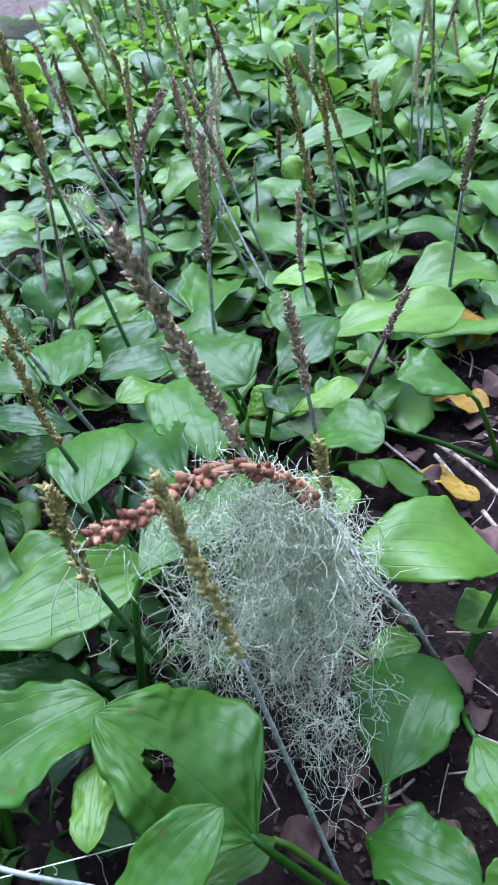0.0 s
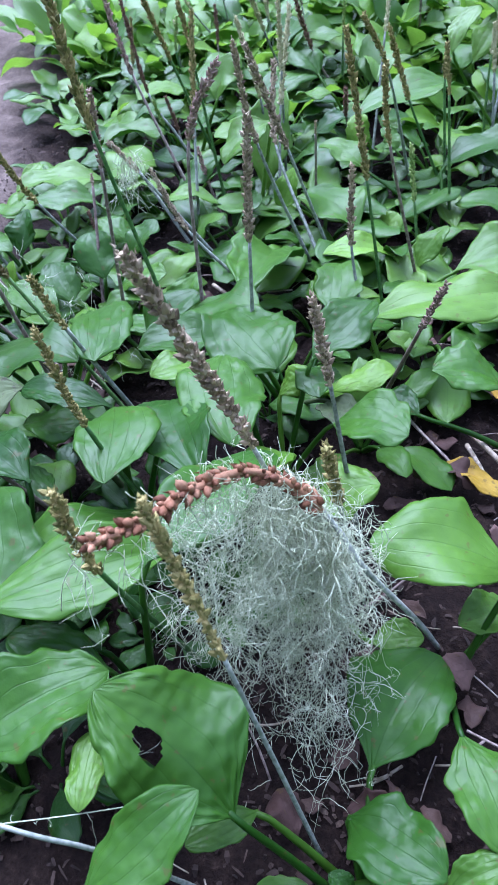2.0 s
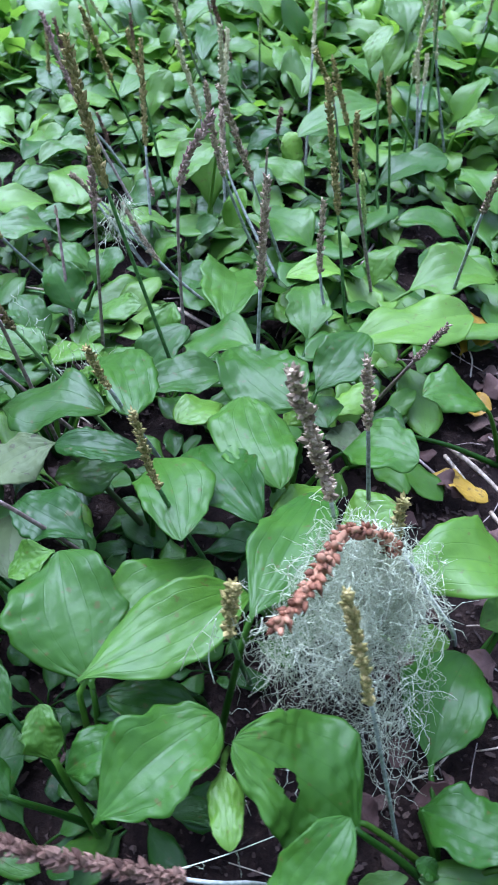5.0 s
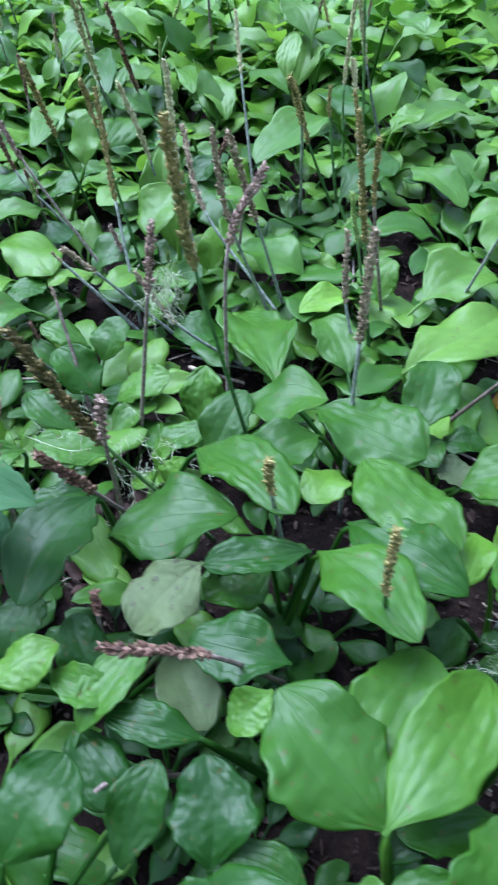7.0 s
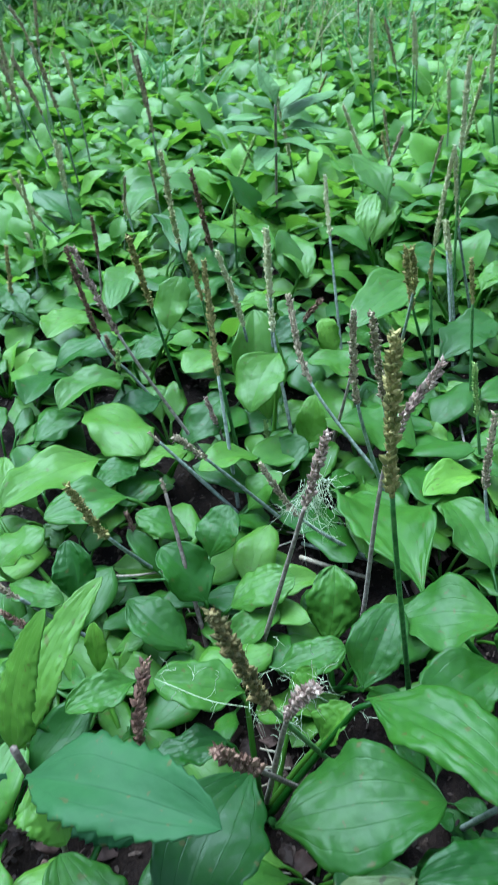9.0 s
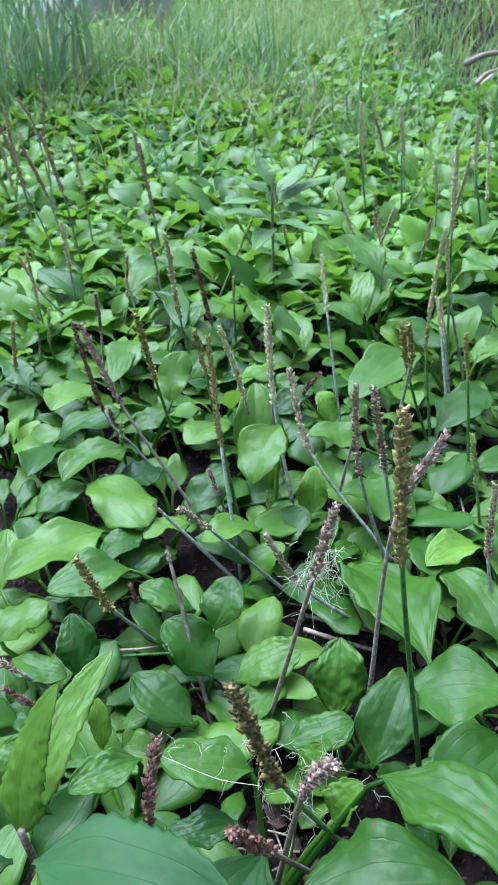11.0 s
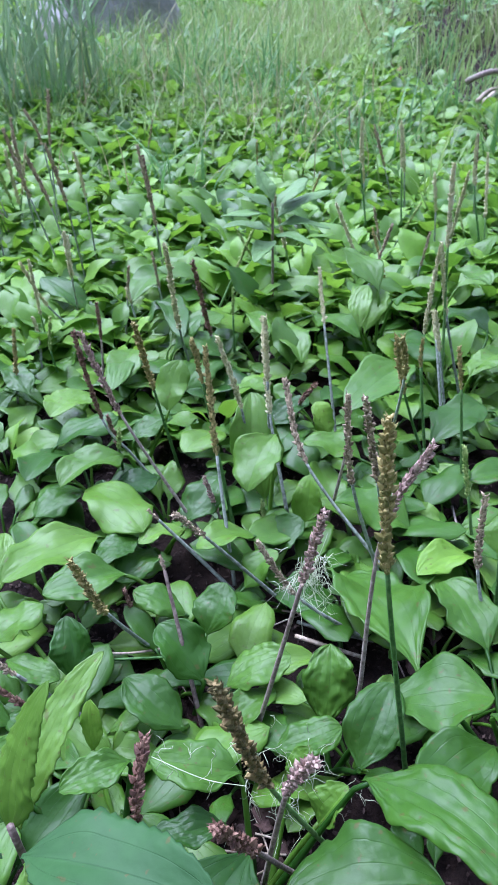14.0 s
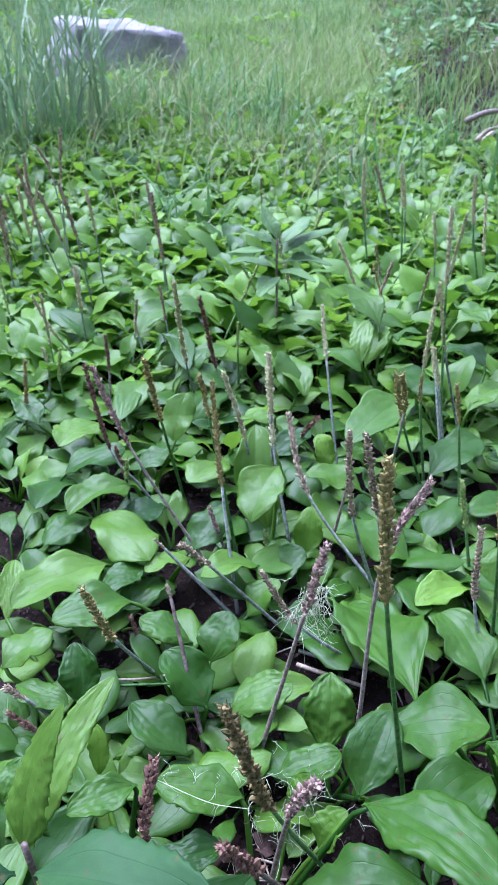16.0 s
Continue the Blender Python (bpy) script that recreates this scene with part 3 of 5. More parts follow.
leaf(p, (-0.154, 0.535, 0.110), (-0.139, 0.538, 0.135), 0.019, LEAF_LIGHT)
leaf(p, (-0.199, 0.518, 0.125), (-0.242, 0.519, 0.130), 0.022, LEAF_MID)
stalk(p, (-0.140, 0.493, 0.097), (-0.186, 0.490, 0.200), (-0.216, 0.467, 0.313), 'olive', 'green', 0.0042)
stalk(p, (-0.184, 0.495, 0.100), (-0.186, 0.468, 0.229), (-0.184, 0.451, 0.275), 'purple', 'brown', 0.0036)
stalk(p, (-0.170, 0.488, 0.110), (-0.199, 0.470, 0.186), (-0.221, 0.457, 0.243), 'red', 'brown', 0.0040)
p = plant(-0.135, 0.310)
leaf(p, (-0.118, 0.280, 0.168), (-0.057, 0.330, 0.165), 0.048, LEAF_MID)
leaf(p, (-0.125, 0.342, 0.170), (-0.170, 0.373, 0.168), 0.037, LEAF_DARK)
leaf(p, (-0.140, 0.329, 0.180), (-0.165, 0.319, 0.172), 0.023)
leaf(p, (-0.176, 0.327, 0.150), (-0.221, 0.354, 0.156), 0.023, LEAF_DARK)
leaf(p, (-0.208, 0.355, 0.160), (-0.242, 0.382, 0.160), 0.022, LEAF_MID)
p = plant(-0.223, 0.397)
leaf(p, (-0.156, 0.388, 0.130), (-0.130, 0.361, 0.130), 0.021, LEAF_MID)
leaf(p, (-0.178, 0.387, 0.140), (-0.173, 0.333, 0.145), 0.033, LEAF_DULL)
leaf(p, (-0.276, 0.430, 0.118), (-0.296, 0.491, 0.124), 0.043, LEAF_MID)
leaf(p, (-0.269, 0.408, 0.130), (-0.244, 0.440, 0.145), 0.031, LEAF_DARK)
leaf(p, (-0.220, 0.378, 0.130), (-0.228, 0.420, 0.145), 0.030, LEAF_DARK)
leaf(p, (-0.272, 0.382, 0.165), (-0.234, 0.391, 0.170), 0.029)
stalk(p, (-0.222, 0.325, 0.143), (-0.239, 0.321, 0.141), (-0.257, 0.321, 0.139), 'husk', 'brown', 0.0034)
stalk(p, (-0.214, 0.412, 0.137), (-0.213, 0.411, 0.155), (-0.211, 0.410, 0.177), 'red', 'brown', 0.0034)
p = plant(-0.005, 0.440)
leaf(p, (-0.007, 0.470, 0.120), (0.017, 0.481, 0.135), 0.024, LEAF_YOUNG_LIT)
leaf(p, (0.031, 0.437, 0.130), (0.078, 0.411, 0.150), 0.046)
leaf(p, (-0.036, 0.456, 0.170), (-0.016, 0.369, 0.178), 0.053, LEAF_MID, pucker=3.2)
leaf(p, (0.014, 0.391, 0.150), (-0.020, 0.356, 0.165), 0.022, LEAF_YOUNG_LIT)
leaf(p, (-0.049, 0.456, 0.160), (-0.079, 0.431, 0.170), 0.030, LEAF_LIGHT)
leaf(p, (0.015, 0.474, 0.150), (0.054, 0.522, 0.165), 0.039)
p = plant(-0.004, 0.518)
leaf(p, (0.027, 0.500, 0.100), (0.072, 0.516, 0.110), 0.027, LEAF_YOUNG_LIT)
leaf(p, (-0.045, 0.507, 0.165), (-0.001, 0.436, 0.176), 0.058, pucker=3.2)
leaf(p, (-0.043, 0.499, 0.145), (-0.104, 0.481, 0.150), 0.040)
leaf(p, (0.027, 0.464, 0.125), (0.045, 0.434, 0.130), 0.029, LEAF_DULL)
leaf(p, (0.017, 0.492, 0.130), (0.023, 0.451, 0.140), 0.030)
leaf(p, (-0.048, 0.570, 0.125), (-0.042, 0.704, 0.088), 0.063, LEAF_MID, pucker=3.6, cup=0.24)
leaf(p, (0.022, 0.586, 0.100), (0.025, 0.654, 0.108), 0.041, LEAF_MID)
stalk(p, (-0.026, 0.489, 0.119), (-0.023, 0.499, 0.226), (-0.020, 0.505, 0.298), 'grey', 'grey', 0.0036)
p = plant(0.068, 0.531)
leaf(p, (0.050, 0.554, 0.125), (0.157, 0.583, 0.130), 0.058, LEAF_LIGHT)
stalk(p, (0.067, 0.519, 0.085), (0.084, 0.484, 0.171), (0.094, 0.465, 0.218), 'purple', 'brown', 0.0028)
p = plant(0.108, 0.304)
leaf(p, (0.134, 0.333, 0.130), (0.058, 0.336, 0.147), 0.056)
leaf(p, (0.105, 0.258, 0.105), (0.124, 0.205, 0.110), 0.033, LEAF_MID)
leaf(p, (0.140, 0.337, 0.095), (0.108, 0.319, 0.100), 0.026)
p = plant(-0.073, 0.793)
leaf(p, (-0.062, 0.821, 0.085), (-0.052, 0.893, 0.165), 0.050, LEAF_LIGHT)
leaf(p, (-0.053, 0.822, 0.160), (-0.096, 0.777, 0.138), 0.046, LEAF_LIGHT)
leaf(p, (-0.097, 0.750, 0.110), (-0.152, 0.742, 0.120), 0.031)
leaf(p, (-0.044, 0.776, 0.085), (-0.028, 0.798, 0.125), 0.027, LEAF_YOUNG_LIT)
stalk(p, (-0.101, 0.796, 0.075), (-0.123, 0.810, 0.231), (-0.130, 0.813, 0.270), 'green', 'green', 0.0032)
stalk(p, (-0.061, 0.858, 0.082), (-0.071, 0.867, 0.166), (-0.091, 0.874, 0.239), 'pale', 'grey', 0.0034)
stalk(p, (-0.047, 0.803, 0.081), (-0.048, 0.850, 0.161), (-0.041, 0.893, 0.241), 'pale', 'grey', 0.0036)
stalk(p, (-0.107, 0.790, 0.075), (-0.118, 0.796, 0.109), (-0.127, 0.802, 0.144), 'purple', 'brown', 0.0030)
stalk(p, (-0.077, 0.776, 0.077), (-0.079, 0.779, 0.096), (-0.081, 0.782, 0.122), 'fresh', 'green', 0.0026)
stalk(p, (-0.008, 0.788, 0.090), (-0.006, 0.771, 0.173), (-0.006, 0.770, 0.180), 'grey', 'brown', 0.0014)
p = plant(-0.158, 0.929)
leaf(p, (-0.129, 0.921, 0.140), (-0.106, 0.953, 0.180), 0.036, LEAF_LIGHT)
leaf(p, (-0.179, 0.894, 0.118), (-0.246, 0.858, 0.122), 0.048, LEAF_LIGHT)
leaf(p, (-0.167, 0.926, 0.110), (-0.122, 0.938, 0.125), 0.031)
leaf(p, (-0.152, 0.870, 0.100), (-0.207, 0.850, 0.105), 0.038, LEAF_DARK)
stalk(p, (-0.173, 0.896, 0.116), (-0.197, 0.895, 0.161), (-0.212, 0.902, 0.250), 'red', 'grey', 0.0030)
stalk(p, (-0.125, 0.893, 0.076), (-0.155, 0.853, 0.208), (-0.171, 0.830, 0.283), 'green', 'green', 0.0034)
stalk(p, (-0.180, 0.939, 0.071), (-0.181, 0.935, 0.103), (-0.189, 0.929, 0.145), 'red', 'brown', 0.0028)
stalk(p, (-0.179, 0.929, 0.071), (-0.185, 0.894, 0.127), (-0.186, 0.870, 0.164), 'fresh', 'green', 0.0026)
p = plant(-0.184, 0.629)
leaf(p, (-0.167, 0.620, 0.100), (-0.120, 0.617, 0.120), 0.035)
leaf(p, (-0.177, 0.594, 0.095), (-0.136, 0.605, 0.105), 0.026, LEAF_LIGHT)
leaf(p, (-0.202, 0.598, 0.100), (-0.231, 0.641, 0.114), 0.034)
leaf(p, (-0.180, 0.626, 0.105), (-0.201, 0.665, 0.130), 0.039, LEAF_MID)
leaf(p, (-0.168, 0.664, 0.105), (-0.144, 0.688, 0.130), 0.034)
stalk(p, (-0.185, 0.611, 0.066), (-0.192, 0.680, 0.175), (-0.193, 0.682, 0.177), 'grey', 'brown', 0.0016)
p = plant(-0.117, 0.558)
leaf(p, (-0.115, 0.523, 0.120), (-0.077, 0.557, 0.145), 0.034, LEAF_DARK)
leaf(p, (-0.083, 0.552, 0.130), (-0.027, 0.524, 0.150), 0.053, LEAF_MID)
leaf(p, (-0.110, 0.579, 0.085), (-0.092, 0.613, 0.125), 0.037, LEAF_MID, pucker=3.2)
leaf(p, (-0.153, 0.565, 0.100), (-0.108, 0.559, 0.112), 0.029)
stalk(p, (-0.083, 0.584, 0.116), (-0.078, 0.590, 0.241), (-0.052, 0.591, 0.296), 'purple', 'brown', 0.0038)
stalk(p, (-0.088, 0.522, 0.134), (-0.117, 0.522, 0.285), (-0.126, 0.523, 0.369), 'green', 'green', 0.0040)
stalk(p, (-0.152, 0.587, 0.109), (-0.137, 0.571, 0.234), (-0.130, 0.564, 0.290), 'purple', 'brown', 0.0034)
p = plant(-0.264, 0.660)
leaf(p, (-0.264, 0.646, 0.115), (-0.261, 0.679, 0.145), 0.028, LEAF_MID)
leaf(p, (-0.313, 0.689, 0.125), (-0.275, 0.705, 0.135), 0.035, LEAF_LIGHT)
leaf(p, (-0.305, 0.676, 0.120), (-0.272, 0.648, 0.120), 0.023, LEAF_MID)
leaf(p, (-0.309, 0.750, 0.110), (-0.296, 0.800, 0.130), 0.020, LEAF_LIGHT)
stalk(p, (-0.243, 0.635, 0.060), (-0.299, 0.652, 0.132), (-0.309, 0.654, 0.144), 'grey', 'grey', 0.0030)
stalk(p, (-0.287, 0.632, 0.106), (-0.296, 0.637, 0.117), (-0.310, 0.643, 0.133), 'red', 'brown', 0.0030)
p = plant(-0.170, 0.797)
leaf(p, (-0.221, 0.787, 0.115), (-0.303, 0.745, 0.128), 0.048, LEAF_LIGHT)
leaf(p, (-0.152, 0.794, 0.100), (-0.107, 0.822, 0.125), 0.038)
leaf(p, (-0.191, 0.775, 0.115), (-0.230, 0.748, 0.120), 0.029)
leaf(p, (-0.153, 0.773, 0.115), (-0.195, 0.763, 0.120), 0.026, LEAF_LIGHT)
leaf(p, (-0.181, 0.775, 0.100), (-0.219, 0.742, 0.105), 0.034, LEAF_MID)
stalk(p, (-0.140, 0.800, 0.100), (-0.187, 0.828, 0.200), (-0.211, 0.849, 0.273), 'purple', 'brown', 0.0036)
p = plant(-0.208, 0.863)
leaf(p, (-0.226, 0.852, 0.118), (-0.189, 0.770, 0.125), 0.053, LEAF_LIGHT)
leaf(p, (-0.227, 0.870, 0.105), (-0.271, 0.837, 0.110), 0.036)
p = plant(0.037, 0.700)
leaf(p, (0.038, 0.723, 0.100), (-0.018, 0.766, 0.115), 0.058)
leaf(p, (0.051, 0.735, 0.070), (0.073, 0.754, 0.100), 0.033, LEAF_LIGHT)
leaf(p, (0.008, 0.666, 0.075), (-0.031, 0.628, 0.080), 0.022, LEAF_MID)
stalk(p, (-0.006, 0.696, 0.083), (-0.047, 0.687, 0.201), (-0.059, 0.683, 0.279), 'grey', 'grey', 0.0034)
stalk(p, (0.009, 0.711, 0.090), (-0.021, 0.693, 0.188), (-0.049, 0.677, 0.278), 'grey', 'grey', 0.0036)
stalk(p, (0.002, 0.701, 0.084), (-0.044, 0.774, 0.159), (-0.048, 0.818, 0.218), 'grey', 'grey', 0.0036)
stalk(p, (0.091, 0.709, 0.093), (0.085, 0.717, 0.133), (0.079, 0.727, 0.178), 'fresh', 'green', 0.0030)
p = plant(0.096, 0.876)
leaf(p, (0.070, 0.883, 0.100), (0.054, 0.908, 0.115), 0.021)
stalk(p, (0.082, 0.849, 0.097), (0.057, 0.797, 0.211), (0.034, 0.772, 0.266), 'green', 'grey', 0.0032)
stalk(p, (0.111, 0.832, 0.099), (0.078, 0.825, 0.175), (0.055, 0.816, 0.243), 'green', 'green', 0.0036)
stalk(p, (0.119, 0.839, 0.100), (0.110, 0.853, 0.186), (0.110, 0.856, 0.214), 'green', 'green', 0.0024)
p = plant(0.015, 1.010)
leaf(p, (-0.003, 0.964, 0.130), (-0.046, 0.960, 0.130), 0.028, LEAF_LIGHT)
leaf(p, (0.039, 1.004, 0.122), (0.037, 1.054, 0.163), 0.032, LEAF_LIGHT)
leaf(p, (-0.025, 1.052, 0.116), (-0.076, 1.093, 0.142), 0.045)
p = plant(-0.151, 0.709)
leaf(p, (-0.174, 0.692, 0.100), (-0.209, 0.718, 0.115), 0.030, LEAF_MID)
leaf(p, (-0.210, 0.730, 0.120), (-0.275, 0.720, 0.130), 0.039)
leaf(p, (-0.086, 0.741, 0.090), (-0.057, 0.752, 0.120), 0.035)
leaf(p, (-0.121, 0.714, 0.090), (-0.089, 0.723, 0.115), 0.030)
stalk(p, (-0.121, 0.738, 0.072), (-0.121, 0.783, 0.182), (-0.119, 0.814, 0.262), 'green', 'grey', 0.0034)
stalk(p, (-0.195, 0.692, 0.062), (-0.236, 0.653, 0.166), (-0.253, 0.631, 0.236), 'green', 'grey', 0.0034)
stalk(p, (-0.205, 0.699, 0.061), (-0.207, 0.702, 0.079), (-0.217, 0.710, 0.125), 'red', 'brown', 0.0024)
stalk(p, (-0.125, 0.728, 0.076), (-0.180, 0.760, 0.147), (-0.183, 0.762, 0.151), 'grey', 'grey', 0.0016)
p = plant(-0.068, 0.644)
leaf(p, (-0.049, 0.689, 0.080), (-0.100, 0.698, 0.090), 0.042, LEAF_MID)
stalk(p, (-0.088, 0.700, 0.074), (-0.157, 0.699, 0.171), (-0.178, 0.698, 0.197), 'grey', 'grey', 0.0030)
stalk(p, (-0.044, 0.643, 0.077), (-0.103, 0.648, 0.140), (-0.131, 0.657, 0.193), 'grey', 'grey', 0.0030)
p = plant(0.032, 1.172)
leaf(p, (0.049, 1.080, 0.145), (0.045, 0.994, 0.130), 0.045, LEAF_LIGHT)
leaf(p, (-0.026, 1.098, 0.110), (-0.092, 1.015, 0.110), 0.055, LEAF_MID)
leaf(p, (0.120, 1.134, 0.120), (0.141, 1.043, 0.125), 0.049, LEAF_MID)
leaf(p, (0.030, 1.150, 0.125), (0.022, 1.046, 0.141), 0.029)
stalk(p, (-0.000, 1.102, 0.095), (0.000, 1.107, 0.147), (0.001, 1.110, 0.183), 'fresh', 'green', 0.0026)
p = plant(0.016, 0.876)
leaf(p, (-0.072, 0.911, 0.110), (-0.126, 0.878, 0.120), 0.041, LEAF_LIGHT)
leaf(p, (0.031, 0.882, 0.100), (0.026, 0.909, 0.130), 0.026, LEAF_YOUNG_LIT)
leaf(p, (-0.024, 0.921, 0.100), (0.029, 0.936, 0.120), 0.037, LEAF_MID)
stalk(p, (-0.046, 0.855, 0.128), (-0.047, 0.862, 0.195), (-0.048, 0.868, 0.254), 'pale', 'grey', 0.0034)
stalk(p, (0.045, 0.895, 0.094), (0.052, 0.956, 0.197), (0.056, 0.984, 0.246), 'pale', 'grey', 0.0030)
stalk(p, (0.018, 0.943, 0.093), (0.014, 0.924, 0.122), (0.015, 0.887, 0.166), 'red', 'brown', 0.0030)
p = plant(-0.120, 1.170)
leaf(p, (-0.125, 1.134, 0.108), (-0.171, 1.005, 0.129), 0.033)
leaf(p, (-0.101, 1.178, 0.122), (-0.063, 1.165, 0.146), 0.037)
stalk(p, (-0.100, 1.204, 0.088), (-0.107, 1.210, 0.135), (-0.112, 1.213, 0.158), 'pale', 'grey', 0.0030)
p = plant(-0.142, 1.234)
leaf(p, (-0.102, 1.248, 0.120), (-0.036, 1.316, 0.135), 0.050)
leaf(p, (-0.155, 1.252, 0.108), (-0.210, 1.325, 0.145), 0.045, LEAF_MID)
leaf(p, (-0.070, 1.242, 0.117), (-0.073, 1.076, 0.142), 0.035)
stalk(p, (-0.171, 1.242, 0.081), (-0.214, 1.214, 0.148), (-0.239, 1.192, 0.215), 'pale', 'grey', 0.0030)
stalk(p, (-0.161, 1.310, 0.084), (-0.169, 1.316, 0.143), (-0.168, 1.322, 0.201), 'pale', 'green', 0.0030)
p = plant(0.206, 0.907)
leaf(p, (0.174, 0.830, 0.100), (0.138, 0.838, 0.120), 0.027)
leaf(p, (0.239, 0.924, 0.110), (0.342, 0.947, 0.115), 0.055, LEAF_LIGHT)
leaf(p, (0.213, 0.859, 0.110), (0.229, 0.767, 0.110), 0.049)
leaf(p, (0.141, 0.911, 0.152), (0.030, 0.844, 0.155), 0.050)
leaf(p, (0.214, 0.909, 0.125), (0.263, 0.930, 0.135), 0.035, LEAF_LIGHT)
leaf(p, (0.298, 0.994, 0.130), (0.285, 1.066, 0.135), 0.047, LEAF_MID)
stalk(p, (0.168, 0.881, 0.107), (0.161, 0.898, 0.173), (0.156, 0.909, 0.214), 'pale', 'grey', 0.0028)
stalk(p, (0.165, 0.883, 0.106), (0.173, 0.925, 0.173), (0.175, 0.941, 0.198), 'pale', 'grey', 0.0028)
stalk(p, (0.182, 0.911, 0.109), (0.174, 0.932, 0.276), (0.173, 0.941, 0.352), 'pale', 'green', 0.0032)
stalk(p, (0.204, 0.912, 0.112), (0.181, 0.924, 0.199), (0.166, 0.931, 0.278), 'pale', 'grey', 0.0032)
stalk(p, (0.162, 0.920, 0.107), (0.160, 0.929, 0.174), (0.167, 0.934, 0.271), 'pale', 'green', 0.0030)
p = plant(0.176, 1.054)
leaf(p, (0.155, 1.052, 0.125), (0.190, 1.101, 0.165), 0.040, LEAF_LIGHT)
leaf(p, (0.175, 1.021, 0.130), (0.190, 0.932, 0.140), 0.047, LEAF_MID)
leaf(p, (0.180, 1.069, 0.169), (0.167, 1.154, 0.200), 0.045, LEAF_LIGHT)
leaf(p, (0.184, 1.045, 0.168), (0.209, 1.016, 0.180), 0.032)
leaf(p, (0.127, 1.013, 0.151), (0.156, 1.060, 0.186), 0.028, LEAF_LIGHT)
p = plant(-0.233, 1.151)
leaf(p, (-0.248, 1.167, 0.096), (-0.290, 1.212, 0.113), 0.032)
stalk(p, (-0.214, 1.123, 0.073), (-0.223, 1.129, 0.126), (-0.217, 1.133, 0.167), 'fresh', 'green', 0.0026)
stalk(p, (-0.236, 1.178, 0.072), (-0.232, 1.182, 0.118), (-0.235, 1.185, 0.147), 'pale', 'grey', 0.0030)
p = plant(-0.221, 1.042)
leaf(p, (-0.187, 1.036, 0.110), (-0.241, 0.986, 0.120), 0.047, LEAF_LIGHT)
leaf(p, (-0.257, 1.038, 0.120), (-0.275, 1.093, 0.130), 0.034)
leaf(p, (-0.240, 1.053, 0.093), (-0.285, 1.079, 0.109), 0.022)
stalk(p, (-0.275, 1.062, 0.065), (-0.266, 1.069, 0.133), (-0.260, 1.074, 0.184), 'green', 'grey', 0.0030)
p = plant(0.207, 0.659, label="bare plantain flower stalks with seed heads among leaves")
stalk(p, (0.158, 0.644, 0.099), (0.148, 0.596, 0.219), (0.146, 0.567, 0.285), 'grey', 'grey', 0.0034)
p = plant(0.068, 0.631)
leaf(p, (0.074, 0.675, 0.100), (0.008, 0.665, 0.110), 0.031, LEAF_YOUNG_LIT)
leaf(p, (0.118, 0.647, 0.105), (0.200, 0.659, 0.110), 0.060, LEAF_LIGHT)
leaf(p, (0.091, 0.673, 0.090), (0.115, 0.697, 0.120), 0.027, LEAF_LIGHT)
leaf(p, (0.067, 0.683, 0.090), (0.021, 0.690, 0.095), 0.031)
stalk(p, (0.061, 0.629, 0.088), (0.045, 0.630, 0.192), (0.027, 0.630, 0.301), 'green', 'green', 0.0034)
stalk(p, (0.089, 0.663, 0.092), (0.060, 0.651, 0.213), (0.053, 0.645, 0.271), 'green', 'brown', 0.0028)
stalk(p, (0.044, 0.617, 0.086), (0.034, 0.630, 0.142), (0.033, 0.638, 0.204), 'grey', 'grey', 0.0034)
p = plant(-0.103, 1.079)
leaf(p, (-0.130, 1.093, 0.130), (-0.174, 1.021, 0.120), 0.040, LEAF_LIGHT)
leaf(p, (-0.086, 1.100, 0.120), (-0.003, 1.143, 0.135), 0.050, LEAF_LIGHT)
leaf(p, (-0.083, 1.088, 0.121), (-0.041, 1.105, 0.156), 0.028)
stalk(p, (-0.167, 1.113, 0.078), (-0.163, 1.119, 0.136), (-0.163, 1.123, 0.181), 'red', 'brown', 0.0028)
stalk(p, (-0.062, 1.074, 0.088), (-0.088, 1.028, 0.179), (-0.111, 0.970, 0.294), 'pale', 'grey', 0.0036)
stalk(p, (-0.015, 1.094, 0.094), (-0.038, 1.079, 0.143), (-0.066, 1.044, 0.247), 'red', 'brown', 0.0036)
p = plant(0.276, 1.094)
leaf(p, (0.319, 1.103, 0.145), (0.395, 1.117, 0.150), 0.049, LEAF_LIGHT)
leaf(p, (0.280, 1.073, 0.179), (0.293, 1.003, 0.189), 0.045)
p = plant(-0.257, 0.549)
leaf(p, (-0.239, 0.578, 0.115), (-0.283, 0.569, 0.120), 0.024, LEAF_MID)
leaf(p, (-0.260, 0.605, 0.095), (-0.256, 0.618, 0.130), 0.014, LEAF_YOUNG_LIT)
leaf(p, (-0.318, 0.587, 0.120), (-0.302, 0.605, 0.135), 0.022, LEAF_MID)
leaf(p, (-0.327, 0.420, 0.115), (-0.296, 0.438, 0.125), 0.029, LEAF_DARK)
stalk(p, (-0.250, 0.490, 0.090), (-0.247, 0.494, 0.198), (-0.237, 0.510, 0.233), 'red', 'brown', 0.0036)
p = plant(0.121, 0.773)
leaf(p, (0.127, 0.747, 0.085), (0.107, 0.812, 0.090), 0.032, LEAF_LIGHT)
leaf(p, (0.114, 0.823, 0.110), (0.194, 0.856, 0.125), 0.048)
leaf(p, (0.038, 0.821, 0.110), (-0.009, 0.858, 0.120), 0.038)
stalk(p, (0.121, 0.773, 0.099), (0.110, 0.786, 0.198), (0.104, 0.791, 0.236), 'green', 'green', 0.0026)
p = plant(-0.018, 1.428, label='lone plantain flower stalk with a seed head')
stalk(p, (-0.018, 1.428, 0.103), (-0.021, 1.436, 0.174), (-0.030, 1.447, 0.269), 'red', 'green', 0.0034)
